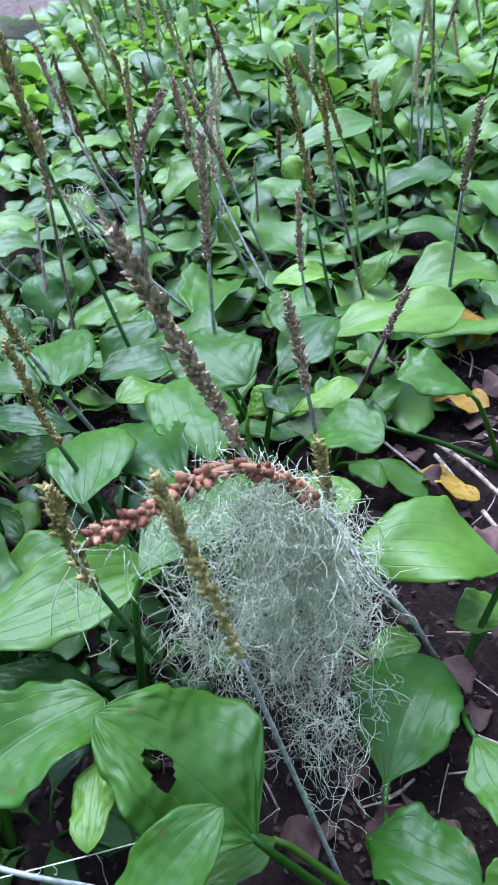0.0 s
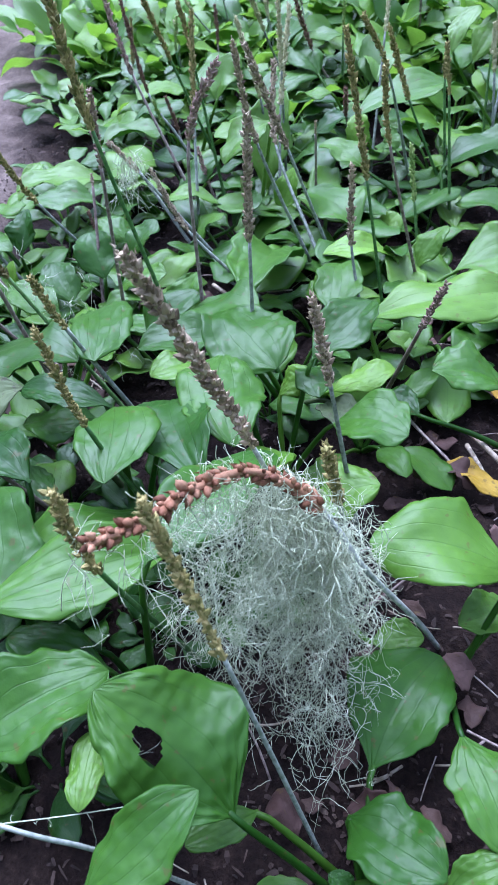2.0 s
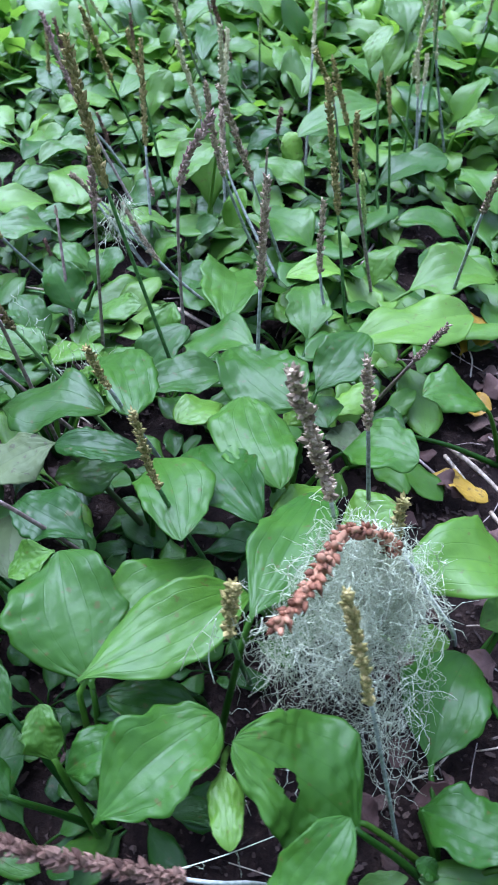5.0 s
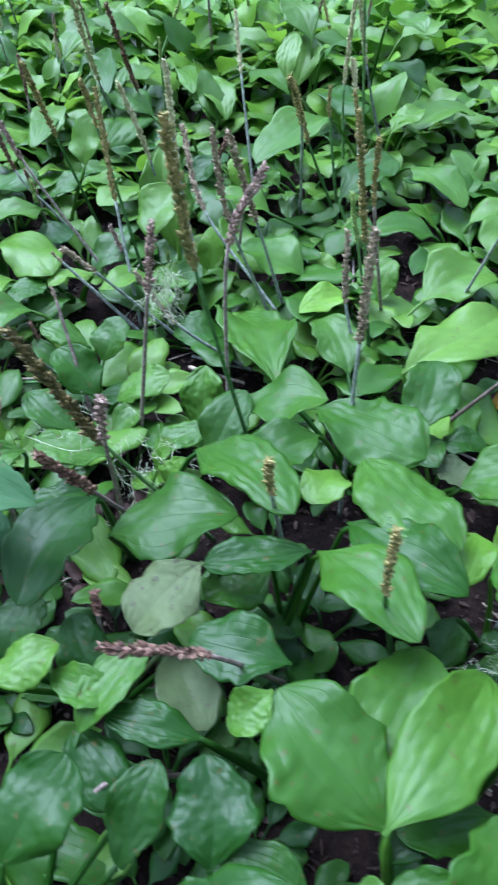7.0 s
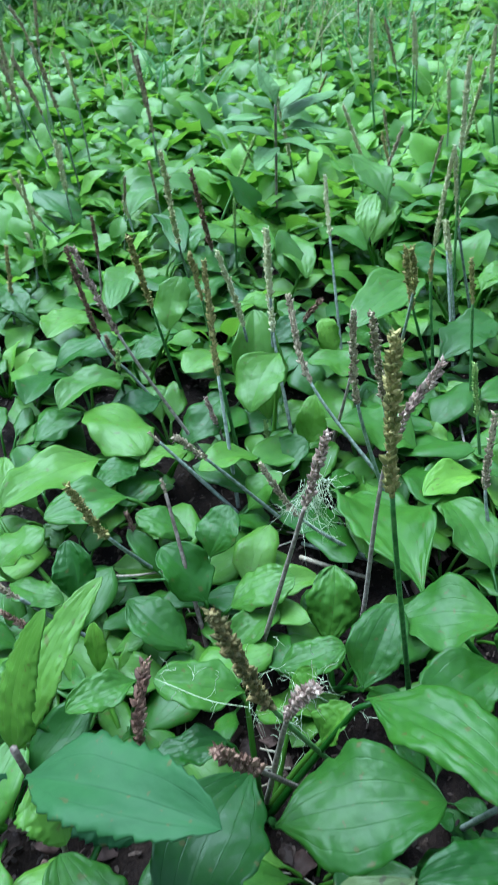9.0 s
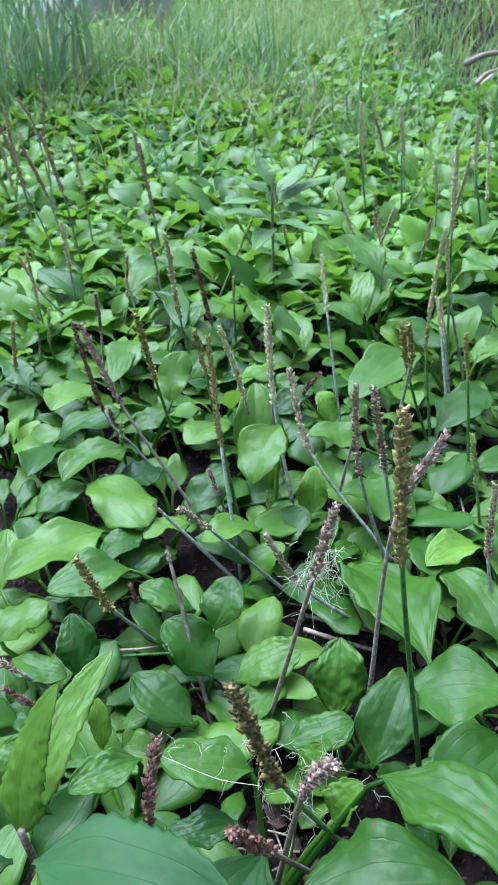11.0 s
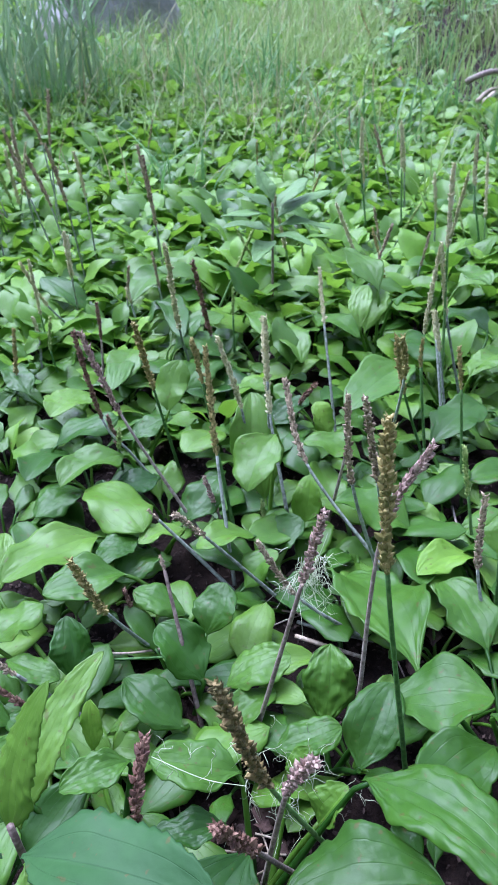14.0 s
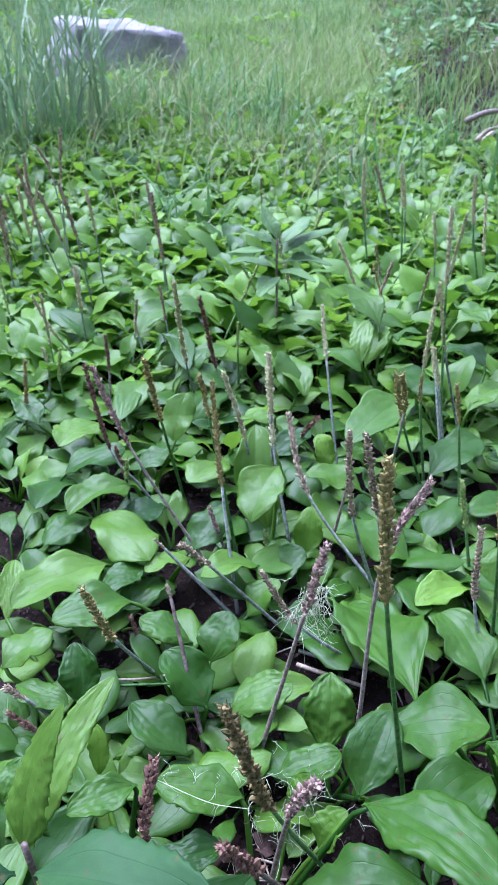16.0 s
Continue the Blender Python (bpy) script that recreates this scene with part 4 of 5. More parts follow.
p = plant(0.334, 1.404, label='lone plantain flower stalk with a seed head')
stalk(p, (0.334, 1.404, 0.140), (0.323, 1.419, 0.238), (0.322, 1.426, 0.305), 'pale', 'green', 0.0030)
p = plant(0.383, 1.372, label='lone plantain flower stalk with a seed head')
stalk(p, (0.383, 1.372, 0.145), (0.379, 1.384, 0.233), (0.374, 1.393, 0.303), 'pale', 'green', 0.0030)
p = plant(0.451, 1.248, label='lone plantain flower stalk with a seed head')
stalk(p, (0.451, 1.248, 0.148), (0.438, 1.266, 0.230), (0.434, 1.275, 0.297), 'pale', 'green', 0.0030)
p = plant(0.168, 0.481)
leaf(p, (0.146, 0.479, 0.125), (0.093, 0.475, 0.145), 0.046)
leaf(p, (0.090, 0.478, 0.100), (0.060, 0.498, 0.100), 0.029, LEAF_MID)
p = plant(-0.289, 0.281)
leaf(p, (-0.273, 0.296, 0.175), (-0.237, 0.328, 0.190), 0.040, LEAF_MID)
leaf(p, (-0.224, 0.309, 0.140), (-0.238, 0.353, 0.150), 0.030, LEAF_DARK)
leaf(p, (-0.296, 0.341, 0.140), (-0.278, 0.382, 0.150), 0.023, LEAF_MID)
leaf(p, (-0.232, 0.290, 0.130), (-0.200, 0.326, 0.150), 0.029, LEAF_DARK)
leaf(p, (-0.236, 0.347, 0.155), (-0.192, 0.378, 0.165), 0.027, LEAF_MID)
p = plant(-0.197, 0.247)
leaf(p, (-0.191, 0.268, 0.165), (-0.179, 0.312, 0.178), 0.038, LEAF_DARK)
leaf(p, (-0.213, 0.234, 0.200), (-0.164, 0.244, 0.215), 0.042, LEAF_DARK)
p = plant(-0.264, 0.948)
leaf(p, (-0.242, 0.950, 0.105), (-0.175, 0.955, 0.125), 0.045, LEAF_MID)
leaf(p, (-0.232, 0.963, 0.090), (-0.275, 0.901, 0.105), 0.050, LEAF_MID)
leaf(p, (-0.303, 1.037, 0.086), (-0.269, 1.072, 0.111), 0.021)
p = plant(-0.161, 1.460, label="bare plantain flower stalks with seed heads among leaves")
stalk(p, (-0.161, 1.460, 0.064), (-0.204, 1.420, 0.229), (-0.225, 1.420, 0.323), 'grey', 'grey', 0.0034)
stalk(p, (-0.147, 1.430, 0.064), (-0.178, 1.390, 0.219), (-0.202, 1.390, 0.293), 'grey', 'grey', 0.0034)
stalk(p, (-0.138, 1.402, 0.064), (-0.159, 1.362, 0.229), (-0.177, 1.362, 0.312), 'grey', 'grey', 0.0034)
p = plant(-0.139, 1.700, label="bare plantain flower stalks with seed heads among leaves")
stalk(p, (-0.139, 1.700, 0.064), (-0.158, 1.660, 0.249), (-0.179, 1.660, 0.307), 'grey', 'grey', 0.0034)
stalk(p, (-0.186, 1.646, 0.064), (-0.203, 1.606, 0.227), (-0.205, 1.606, 0.304), 'grey', 'grey', 0.0034)
stalk(p, (-0.149, 1.704, 0.064), (-0.145, 1.664, 0.247), (-0.136, 1.664, 0.335), 'grey', 'grey', 0.0034)
p = plant(-0.114, 1.445, label="bare plantain flower stalks with seed heads among leaves")
stalk(p, (-0.114, 1.445, 0.064), (-0.127, 1.405, 0.227), (-0.136, 1.405, 0.290), 'pale', 'grey', 0.0034)
stalk(p, (-0.015, 1.412, 0.064), (-0.033, 1.372, 0.186), (-0.052, 1.372, 0.300), 'grey', 'grey', 0.0034)
p = plant(-0.169, 1.278, label="bare plantain flower stalks with seed heads among leaves")
stalk(p, (-0.169, 1.278, 0.064), (-0.177, 1.238, 0.173), (-0.179, 1.238, 0.232), 'pale', 'grey', 0.0034)
p = plant(0.399, 1.524, label="bare plantain flower stalks with seed heads among leaves")
stalk(p, (0.399, 1.524, 0.064), (0.366, 1.484, 0.185), (0.352, 1.484, 0.291), 'pale', 'grey', 0.0034)
stalk(p, (0.490, 1.532, 0.064), (0.450, 1.492, 0.196), (0.435, 1.492, 0.277), 'pale', 'grey', 0.0034)
stalk(p, (0.489, 1.551, 0.064), (0.420, 1.511, 0.203), (0.391, 1.511, 0.276), 'grey', 'grey', 0.0034)
p = plant(0.558, 1.402, label="bare plantain flower stalks with seed heads among leaves")
stalk(p, (0.558, 1.402, 0.064), (0.509, 1.362, 0.203), (0.498, 1.362, 0.283), 'grey', 'grey', 0.0034)
p = plant(0.442, 1.346, label="bare plantain flower stalks with seed heads among leaves")
stalk(p, (0.442, 1.346, 0.064), (0.403, 1.306, 0.181), (0.391, 1.306, 0.243), 'pale', 'grey', 0.0034)


# ---------------------------------------------------------------- the ground
def ground_z(x, y):
    """The lie of the land: level under the plants, a bank on one side, a rise far off."""
    z = 0.064
    bank = x - 0.80 - 0.45 * max(0.0, y - 1.7)
    if y > 0.9 and bank > 0:
        z += min(1.6, 0.45 * bank * min(1.0, (y - 0.9) / 0.5))
    if y > 2.0:
        z += 0.07 * (y - 2.0)
    if y > 4.0:
        z += 0.012 * min(30.0, y - 4.0) ** 2
    if x < -4:
        z += 0.05 * (-4 - x)
    if y < -3:
        z += 0.05 * (-3 - y)
    return z


def spaced(lo, hi, dense_lo, dense_hi, step):
    """Grid lines, close together in the middle and ever wider outside."""
    out = list(np.arange(dense_lo, dense_hi, step))
    s, x = step, dense_lo
    while x > lo:
        s *= 1.35
        x -= s
        out.insert(0, x)
    s, x = step, out[-1]
    while x < hi:
        s *= 1.35
        x += s
        out.append(x)
    return out


def build_ground():
    xs, ys = spaced(-60, 60, -0.7, 1.1, 0.011), spaced(-60, 90, 0.0, 1.9, 0.011)
    verts, faces = [], []
    for y in ys:
        for x in xs:
            near = 1.0 if -1 < x < 1.4 and -0.2 < y < 2.4 else 0.4
            z = ground_z(x, y) + near * (0.010 * noise.noise((x * 14, y * 14, 0)) + 0.006 * noise.noise((x * 55, y * 55, 3)))
            verts.append((x, y, z))
    w = len(xs)
    for j in range(len(ys) - 1):
        for i in range(w - 1):
            q = j * w + i
            faces.append((q, q + 1, q + w + 1, q + w))
    tagged(new("ground", mesh_of("ground", verts, faces, SOIL)), "dark crumbly soil with litter under the plants", "ground", kind="structure")


build_ground()


def sky_block_ring():
    """Unseen ring added to block low sky: low ahead, high at sides and behind."""
    verts, faces, n, rows = [], [], 160, 14
    for i in range(n):
        a = 2 * math.pi * i / n
        ahead = 0.5 + 0.5 * math.cos(a)
        r = 11.0 + 9.0 * ahead + 1.2 * noise.noise((math.cos(a) * 3, math.sin(a) * 3, 0))
        top = 2.0 + 8.5 * (1 - ahead) + 1.5 * noise.noise((math.cos(a) * 6, math.sin(a) * 6, 4))
        for k in range(rows):
            u = k / (rows - 1)
            bulge = 0.8 * noise.noise((a * 5, u * 6, 2)) + 0.4 * noise.noise((a * 17, u * 14, 7))
            rr = r + bulge + 2.5 * u * u
            x, y = rr * math.sin(a), rr * math.cos(a)
            verts.append((x, y, ground_z(x, y) - 0.5 + (top + 0.5) * u + 0.5 * noise.noise((a * 23, u * 3, 1)) * u))
    for i in range(n):
        for k in range(rows - 1):
            q, w = i * rows + k, ((i + 1) % n) * rows + k
            faces.append((q, q + 1, w + 1, w))
    tagged(new("backdrop", mesh_of("backdrop", verts, faces, RING)), "plain dark green ring added round the bed to block low sky", "woodland", kind="structure")


sky_block_ring()

# ---------------------------------------------------------------- plants that fill the bed
ROSETTES = []


def rosette_template(seed, count, tall, stalks, nu, nv, mats=None):
    """One whole plant in the middle of nowhere, to be copied about the bed."""
    rng = random.Random(seed)
    p = plant(0, 0, 0)
    turn = rng.uniform(0, 6.28)
    for i in range(count):
        a = turn + i * 2.39996 + rng.uniform(-0.3, 0.3)
        inner = i / count
        out = rng.uniform(0.018, 0.04) * (1.2 - 0.5 * inner)
        length = rng.uniform(0.052, 0.088) * (1.0 - 0.2 * inner)
        h = tall * rng.uniform(0.45, 1.0)
        b = (out * math.cos(a), out * math.sin(a), h * (0.6 + 0.3 * inner))
        lift = (rng.uniform(-0.3, 0.6) if tall > 0.055 else rng.uniform(-0.12, 0.25)) + 0.35 * inner
        t = (b[0] + length * math.cos(a) * math.cos(lift), b[1] + length * math.sin(a) * math.cos(lift), b[2] + length * math.sin(lift))
        # tall rosettes take brighter greens: light on the far bed, put into leaf colour
        mat = rng.choice(mats or [LEAF, LEAF, LEAF_MID, LEAF_LIGHT, LEAF_MID, LEAF_DARK] if tall < 0.055 else [LEAF, LEAF_LIGHT, LEAF_LIGHT, LEAF_YOUNG_LIT, LEAF_YOUNG_LIT])
        me = blade_mesh("leaf", mat, b, t, length * rng.uniform(0.44, 0.62), (0, 0, -0.01), rng.uniform(-10, 10) * (2.6 if tall > 0.055 else 1.0), rng.uniform(0.03, 0.10),
                        seed=seed * 50 + i, nu=nu, nv=nv, curl=rng.uniform(0, 0.12), wave=1.0, blunt=2.4)
        part("leaf", me, p)
    for i in range(stalks):
        a, r, hgt = rng.uniform(0, 6.28), rng.uniform(0.01, 0.05), rng.uniform(0.12, 0.19)
        top = (r * 1.6 * math.cos(a), r * 1.6 * math.sin(a), hgt)
        kind = rng.choice(["pale", "grey", "fresh", "pale", "pale", "green"])
        cut = rng.uniform(0.45, 0.65)
        stalk(p, (0, 0, 0), (top[0] * cut, top[1] * cut, hgt * cut), top, kind, "green" if kind in ("green", "fresh", "pale") else rng.choice(["grey", "grey", "brown"]), rng.uniform(0.0026, 0.0034), loose=0.1)
    ROSETTES.append(p)
    return p


LOW = [rosette_template(11 + i, 7, 0.045, 0, 11, 4, [LEAF, LEAF, LEAF_LIGHT, LEAF_LIGHT, LEAF_MID]) for i in range(6)]
# rosettes beneath the front leaves, their shade put into darker leaf colours
SHADED = [rosette_template(91 + i, 7, 0.05, 0, 11, 4, [LEAF_DARK, LEAF_DARK, LEAF_MID]) for i in range(4)]
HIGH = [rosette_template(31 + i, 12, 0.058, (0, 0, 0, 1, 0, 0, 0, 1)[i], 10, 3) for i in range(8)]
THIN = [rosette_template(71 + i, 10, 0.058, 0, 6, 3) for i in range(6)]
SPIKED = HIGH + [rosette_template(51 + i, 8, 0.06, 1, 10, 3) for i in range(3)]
TAKEN = [(o.location.x, o.location.y) for o in scene.objects if o.parent is None and o.type == "EMPTY" and o not in ROSETTES]
# bare soil: x, y, radius
BARE = [(-0.02, 0.23, 0.055), (0.15, 0.47, 0.07), (0.20, 0.50, 0.10), (0.11, 0.36, 0.08), (0.05, 0.20, 0.09), (0.14, 0.26, 0.08), (-0.05, 0.50, 0.03), (-0.14, 0.60, 0.03), (-0.20, 0.60, 0.025), 
        (-0.23, 0.69, 0.035), (0.09, 0.30, 0.08), (0.16, 0.38, 0.09), (0.30, 0.55, 0.10), (0.26, 0.42, 0.08), (-0.25, 0.62, 0.03), (-0.12, 0.67, 0.028)]
used = set()


def sow(kinds, x, y, scale, rng, dz=0.0):
    src = rng.choice(kinds)
    m = Matrix.Translation((x, y, ground_z(x, y) + dz)) @ Matrix.Rotation(rng.uniform(0, 6.28), 4, "Z") @ Matrix.Scale(scale, 4)
    if src.name not in used:
        used.add(src.name)
        src.matrix_basis = m
    else:
        copy_thing(src, m)


def path_edge(y):
    """The x at which the plants give way to the trodden path."""
    edge = -0.10 - 0.27 * min(1.55, max(0.9, y))
    return edge + 0.05 * min(1.0, max(0.0, (y - 1.4) / 0.2)) + min(0.24, max(0.0, 0.5 * (y - 1.8)))


def gather(src, m, store):
    """Adds a template's meshes, posed by m, to the lists of a joined mesh."""
    for o in src.children_recursive:
        me = o.data
        n, co = len(me.vertices), np.zeros(len(me.vertices) * 3, dtype=np.float64)
        me.vertices.foreach_get("co", co)
        w = np.array(m)
        co = co.reshape(-1, 3) @ w[:3, :3].T + w[:3, 3]
        slot = store["mats"].setdefault(me.materials[0].name, len(store["mats"]))
        flat = np.zeros(len(me.loops), dtype=np.int32)
        me.loops.foreach_get("vertex_index", flat)
        uv = np.zeros(len(me.loops) * 2, dtype=np.float32)
        if me.uv_layers:
            me.uv_layers[0].data.foreach_get("uv", uv)
        size = np.zeros(len(me.polygons), dtype=np.int32)
        me.polygons.foreach_get("loop_total", size)
        store["co"].append(co)
        store["loops"].append(flat + store["n"])
        store["uv"].append(uv)
        store["size"].append(size)
        store["slot"].append(np.full(len(size), slot, dtype=np.int32))
        store["n"] += n


def joined(name, store, label, category):
    me = bpy.data.meshes.new(name)
    co, loops, size = np.concatenate(store["co"]), np.concatenate(store["loops"]), np.concatenate(store["size"])
    me.vertices.add(len(co))
    me.vertices.foreach_set("co", co.ravel())
    me.loops.add(len(loops))
    me.loops.foreach_set("vertex_index", loops)
    me.polygons.add(len(size))
    me.polygons.foreach_set("loop_start", np.r_[0, np.cumsum(size)[:-1]])
    me.polygons.foreach_set("material_index", np.concatenate(store["slot"]))
    me.polygons.foreach_set("use_smooth", [True] * len(size))
    me.uv_layers.new(name="uv").data.foreach_set("uv", np.concatenate(store["uv"]))
    for mat in store["mats"]:
        me.materials.append(bpy.data.materials[mat])
    me.update(calc_edges=True)
    me.validate()
    tagged(new(name, me), label, category, kind="stuff")


FAR = {"co": [], "loops": [], "uv": [], "size": [], "slot": [], "mats": {}, "n": 0}
rng = random.Random(5)
y = 0.02
while y < 3.1:
    step = 0.068 if y < 1.1 else 0.060 if y < 1.9 else 0.070
    x = -1.3
    while x < 1.35:
        px, py = x + rng.uniform(-0.4, 0.4) * step, y + rng.uniform(-0.4, 0.4) * step
        x += step
        if px < path_edge(py) + rng.uniform(-0.05, 0.06) or px > 0.62 + 0.20 * py + rng.uniform(-0.15, 0.1):
            continue
        if py > 2.5 and rng.random() < (py - 2.4) * 0.7:
            continue
        if any((px - a) ** 2 + (py - b) ** 2 < r * r for a, b, r in BARE):
            continue
        near = min([math.hypot(px - a, py - b) for a, b in TAKEN] or [1])
        if near < 0.02:
            continue
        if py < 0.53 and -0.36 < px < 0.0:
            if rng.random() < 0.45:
                sow(SHADED, px, py, rng.uniform(0.5, 0.75), rng)
        elif py < 0.95 and -0.6 < px < 0.3:
            sow(LOW, px, py, rng.uniform(0.75, 1.1), rng)
        elif py < 1.15 and -0.5 < px < 0.5:
            sow(HIGH[::2] + LOW, px, py, rng.uniform(0.8, 1.1), rng)
        else:
            m = Matrix.Translation((px, py, ground_z(px, py))) @ Matrix.Rotation(rng.uniform(0, 6.28), 4, "Z") @ Matrix.Scale(rng.uniform(0.8, 1.15), 4)
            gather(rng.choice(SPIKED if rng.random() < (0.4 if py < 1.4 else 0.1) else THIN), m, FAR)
    y += step
for i in range(36):
    py = rng.uniform(3.0, 6.5)
    px = rng.uniform(-0.6, 0.45 * py + 0.3)
    m = Matrix.Translation((px, py, ground_z(px, py))) @ Matrix.Rotation(rng.uniform(0, 6.28), 4, "Z") @ Matrix.Scale(rng.uniform(0.9, 1.4), 4)
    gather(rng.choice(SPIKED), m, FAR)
for px, py in ((-0.33, 0.42), (-0.30, 0.35), (-0.37, 0.50), (-0.27, 0.29), (-0.36, 0.38), (-0.271, 0.621), (-0.25, 0.588), (-0.303, 0.642), (-0.172, 0.454), (-0.262, 0.658)):
    sow(LOW, px, py, rng.uniform(0.6, 0.9), rng)
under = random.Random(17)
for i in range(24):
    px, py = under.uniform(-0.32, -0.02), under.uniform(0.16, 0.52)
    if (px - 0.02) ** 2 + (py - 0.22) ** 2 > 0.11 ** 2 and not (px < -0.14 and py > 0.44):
        sow(SHADED, px, py, under.uniform(0.55, 0.8), under)
side_rng = random.Random(99)
for i in range(260):
    px, py = side_rng.uniform(-0.42, 0.62), side_rng.uniform(-0.55, 0.0)
    m = Matrix.Translation((px, py, ground_z(px, py))) @ Matrix.Rotation(side_rng.uniform(0, 6.28), 4, "Z") @ Matrix.Scale(side_rng.uniform(0.8, 1.1), 4)
    if i < 110:
        gather(side_rng.choice(LOW), m, FAR)
joined("far_plantain", FAR, "dense far part of the plantain bed with upright seed stalks", "plants")
for k, src in enumerate(ROSETTES):
    if src.name not in used:
        sow([src], 0.5 + 0.05 * k, 1.2, 0.9, rng)

# ---------------------------------------------------------------- the beard lichen on a bowed seed stalk
bow = [(0.101, 0.324, 0.064), (0.085, 0.310, 0.115), (0.055, 0.295, 0.184), (0.043, 0.299, 0.206), (0.026, 0.300, 0.230), (0.008, 0.292, 0.248), (-0.008, 0.264, 0.267),
       (-0.016, 0.248, 0.273), (-0.029, 0.229, 0.282)]


def bowed_stalk():
    p = plant(0.101, 0.324, 0.063, "bowed dry plantain stalk with red-brown seed capsules", "bowed_stalk")
    o = np.array(p.location)
    line = smooth_line([np.array(q) - o for q in bow], 48)
    v, f = tube(line[:30], [0.0017 - 0.0004 * i / 29 for i in range(30)], 7)
    st = part("flower_stalk", mesh_of("flower_stalk", v, f, STEM["grey"]), p, "dry grey stem")
    part("seed_head", seed_head_mesh(line[27:], 0.0052, "rust", 3, 0.3, 6.0), st, "dry red-brown seed capsules")


bowed_stalk()


def strand(start, length, rng, verts, faces, drift, thick=0.00028, curly=1.0, sides=3, step=0.003, hold=0.0, floor=0.07):
    """One lichen thread that hangs and wanders, with short forks."""
    n = max(4, int(length / step))
    pts, d = [np.array(start, float)], np.array([0, 0, -1.0]) + np.array(drift)
    wind = np.array([rng.uniform(-1, 1) for _ in range(3)])
    for i in range(n):
        wind = 0.76 * wind + 0.74 * np.array([rng.gauss(0, 1), rng.gauss(0, 1), 0.55 * rng.gauss(0, 1)])
        back = hold * (pts[0] - pts[-1]) * (1, 1, 0)
        way = d + curly * 0.72 * wind + back
        way /= np.linalg.norm(way)
        q = pts[-1] + way * step
        if q[2] < floor:
            break
        pts.append(q)
        if rng.random() < 0.22 and length > 0.02:
            fork, fl = pts[-1], rng.uniform(0.004, 0.015)
            fw = way + np.array([rng.gauss(0, 0.9) for _ in range(3)])
            fw /= np.linalg.norm(fw)
            bent = fw + np.array([rng.gauss(0, 0.6) for _ in range(3)])
            tube(np.array([fork, fork + fw * fl * 0.5, fork + fw * fl * 0.5 + bent * fl * 0.4]), [thick * 0.8, thick * 0.7, thick * 0.4], 3, verts, faces)
    if len(pts) > 2:
        tube(np.array(pts), [thick * (1.15 - 0.6 * i / len(pts)) for i in range(len(pts))], sides, verts, faces)


def lichen_tuft():
    """Threads that hang from the bowed stalk: a curtain, a sparse fringe near its tip and a trailing end near the soil."""
    rng = random.Random(77)
    root = new("lichen_tuft")
    root.location, root.empty_display_size = (0.02, 0.29, 0.07), 0.02
    tagged(root, "pale grey-green beard lichen draped over a bowed seed stalk", "lichen")
    o = np.array(root.location)
    meshes = {"curtain": ([], []), "fringe": ([], []), "trailing_end": ([], [])}
    top = smooth_line(bow[2:], 60)[::-1] - o
    for i in range(390):
        s = rng.choice((rng.uniform(0.62, 0.93), rng.uniform(0.58, 0.92), rng.uniform(0.0, 0.75)))
        k = s * 59
        j = min(int(k), 58)
        p = top[j] + (top[j + 1] - top[j]) * (k - j)
        p = p + np.array([rng.gauss(0, 0.005), rng.gauss(0, 0.009), rng.gauss(-0.002, 0.003)])
        if s < 0.28:
            if rng.random() < 0.45:
                continue
            name, length, drift = "fringe", rng.uniform(0.01, 0.06), (rng.gauss(0.1, 0.3), rng.gauss(0, 0.2), 0)
        elif s < 0.38:
            name, length, drift = "fringe", rng.uniform(0.03, 0.11), (rng.gauss(-0.05, 0.2), rng.gauss(0, 0.14), 0)
        else:
            name, length, drift = "curtain", rng.uniform(0.05, 0.18) * (1.2 - 0.5 * abs(s - 0.7)), (rng.gauss(-0.14, 0.12), rng.gauss(-0.04, 0.13), 0)
        strand(p, length, rng, *meshes[name], drift, rng.uniform(0.00012, 0.00022), rng.uniform(0.6, 1.2), hold=12.0, step=0.0024, floor=0.0)
    for i in range(70):
        p = np.array([rng.gauss(0.040, 0.012), rng.gauss(0.266, 0.012), rng.uniform(0.095, 0.14)]) - o
        strand(p, rng.uniform(0.03, 0.08), rng, *meshes["trailing_end"], (rng.gauss(0, 0.2), rng.gauss(-0.1, 0.2), 0), 0.00016, 1.2, floor=0.0)
    for i in range(80):
        p = np.array([rng.gauss(-0.014, 0.009), rng.gauss(0.282, 0.008), rng.uniform(0.135, 0.185)]) - o
        strand(p, rng.uniform(0.02, 0.05), rng, *meshes["fringe"], (rng.gauss(0, 0.3), rng.gauss(0, 0.2), 0.2), rng.uniform(0.00012, 0.0002), 1.3, floor=0.02)
    for name, (v, f) in meshes.items():
        part(name, mesh_of(name, v, f, LICHEN), root)


lichen_tuft()


def lichen_wisp(x, y, z, count, spread, reach, seed):
    rng = random.Random(seed)
    verts, faces = [], []
    for i in range(count):
        p = (x + rng.gauss(0, spread), y + rng.gauss(0, spread), z + rng.gauss(0, spread))
        strand(p, rng.uniform(0.4, 1.0) * reach, rng, verts, faces, (rng.gauss(0, 0.2), rng.gauss(0, 0.2), -0.45), 0.0002, 0.9, step=0.002)
    tagged(new("lichen_wisp", mesh_of("lichen_wisp", verts, faces, LICHEN)), "thin wisp of grey-green lichen caught on plantain stems", "lichen", "lichen wisps")


lichen_wisp(-0.124, 0.588, 0.235, 34, 0.005, 0.045, 1)
lichen_wisp(-0.161, 0.515, 0.143, 34, 0.014, 0.04, 2)
lichen_wisp(-0.02, 0.235, 0.09, 26, 0.02, 0.04, 3)
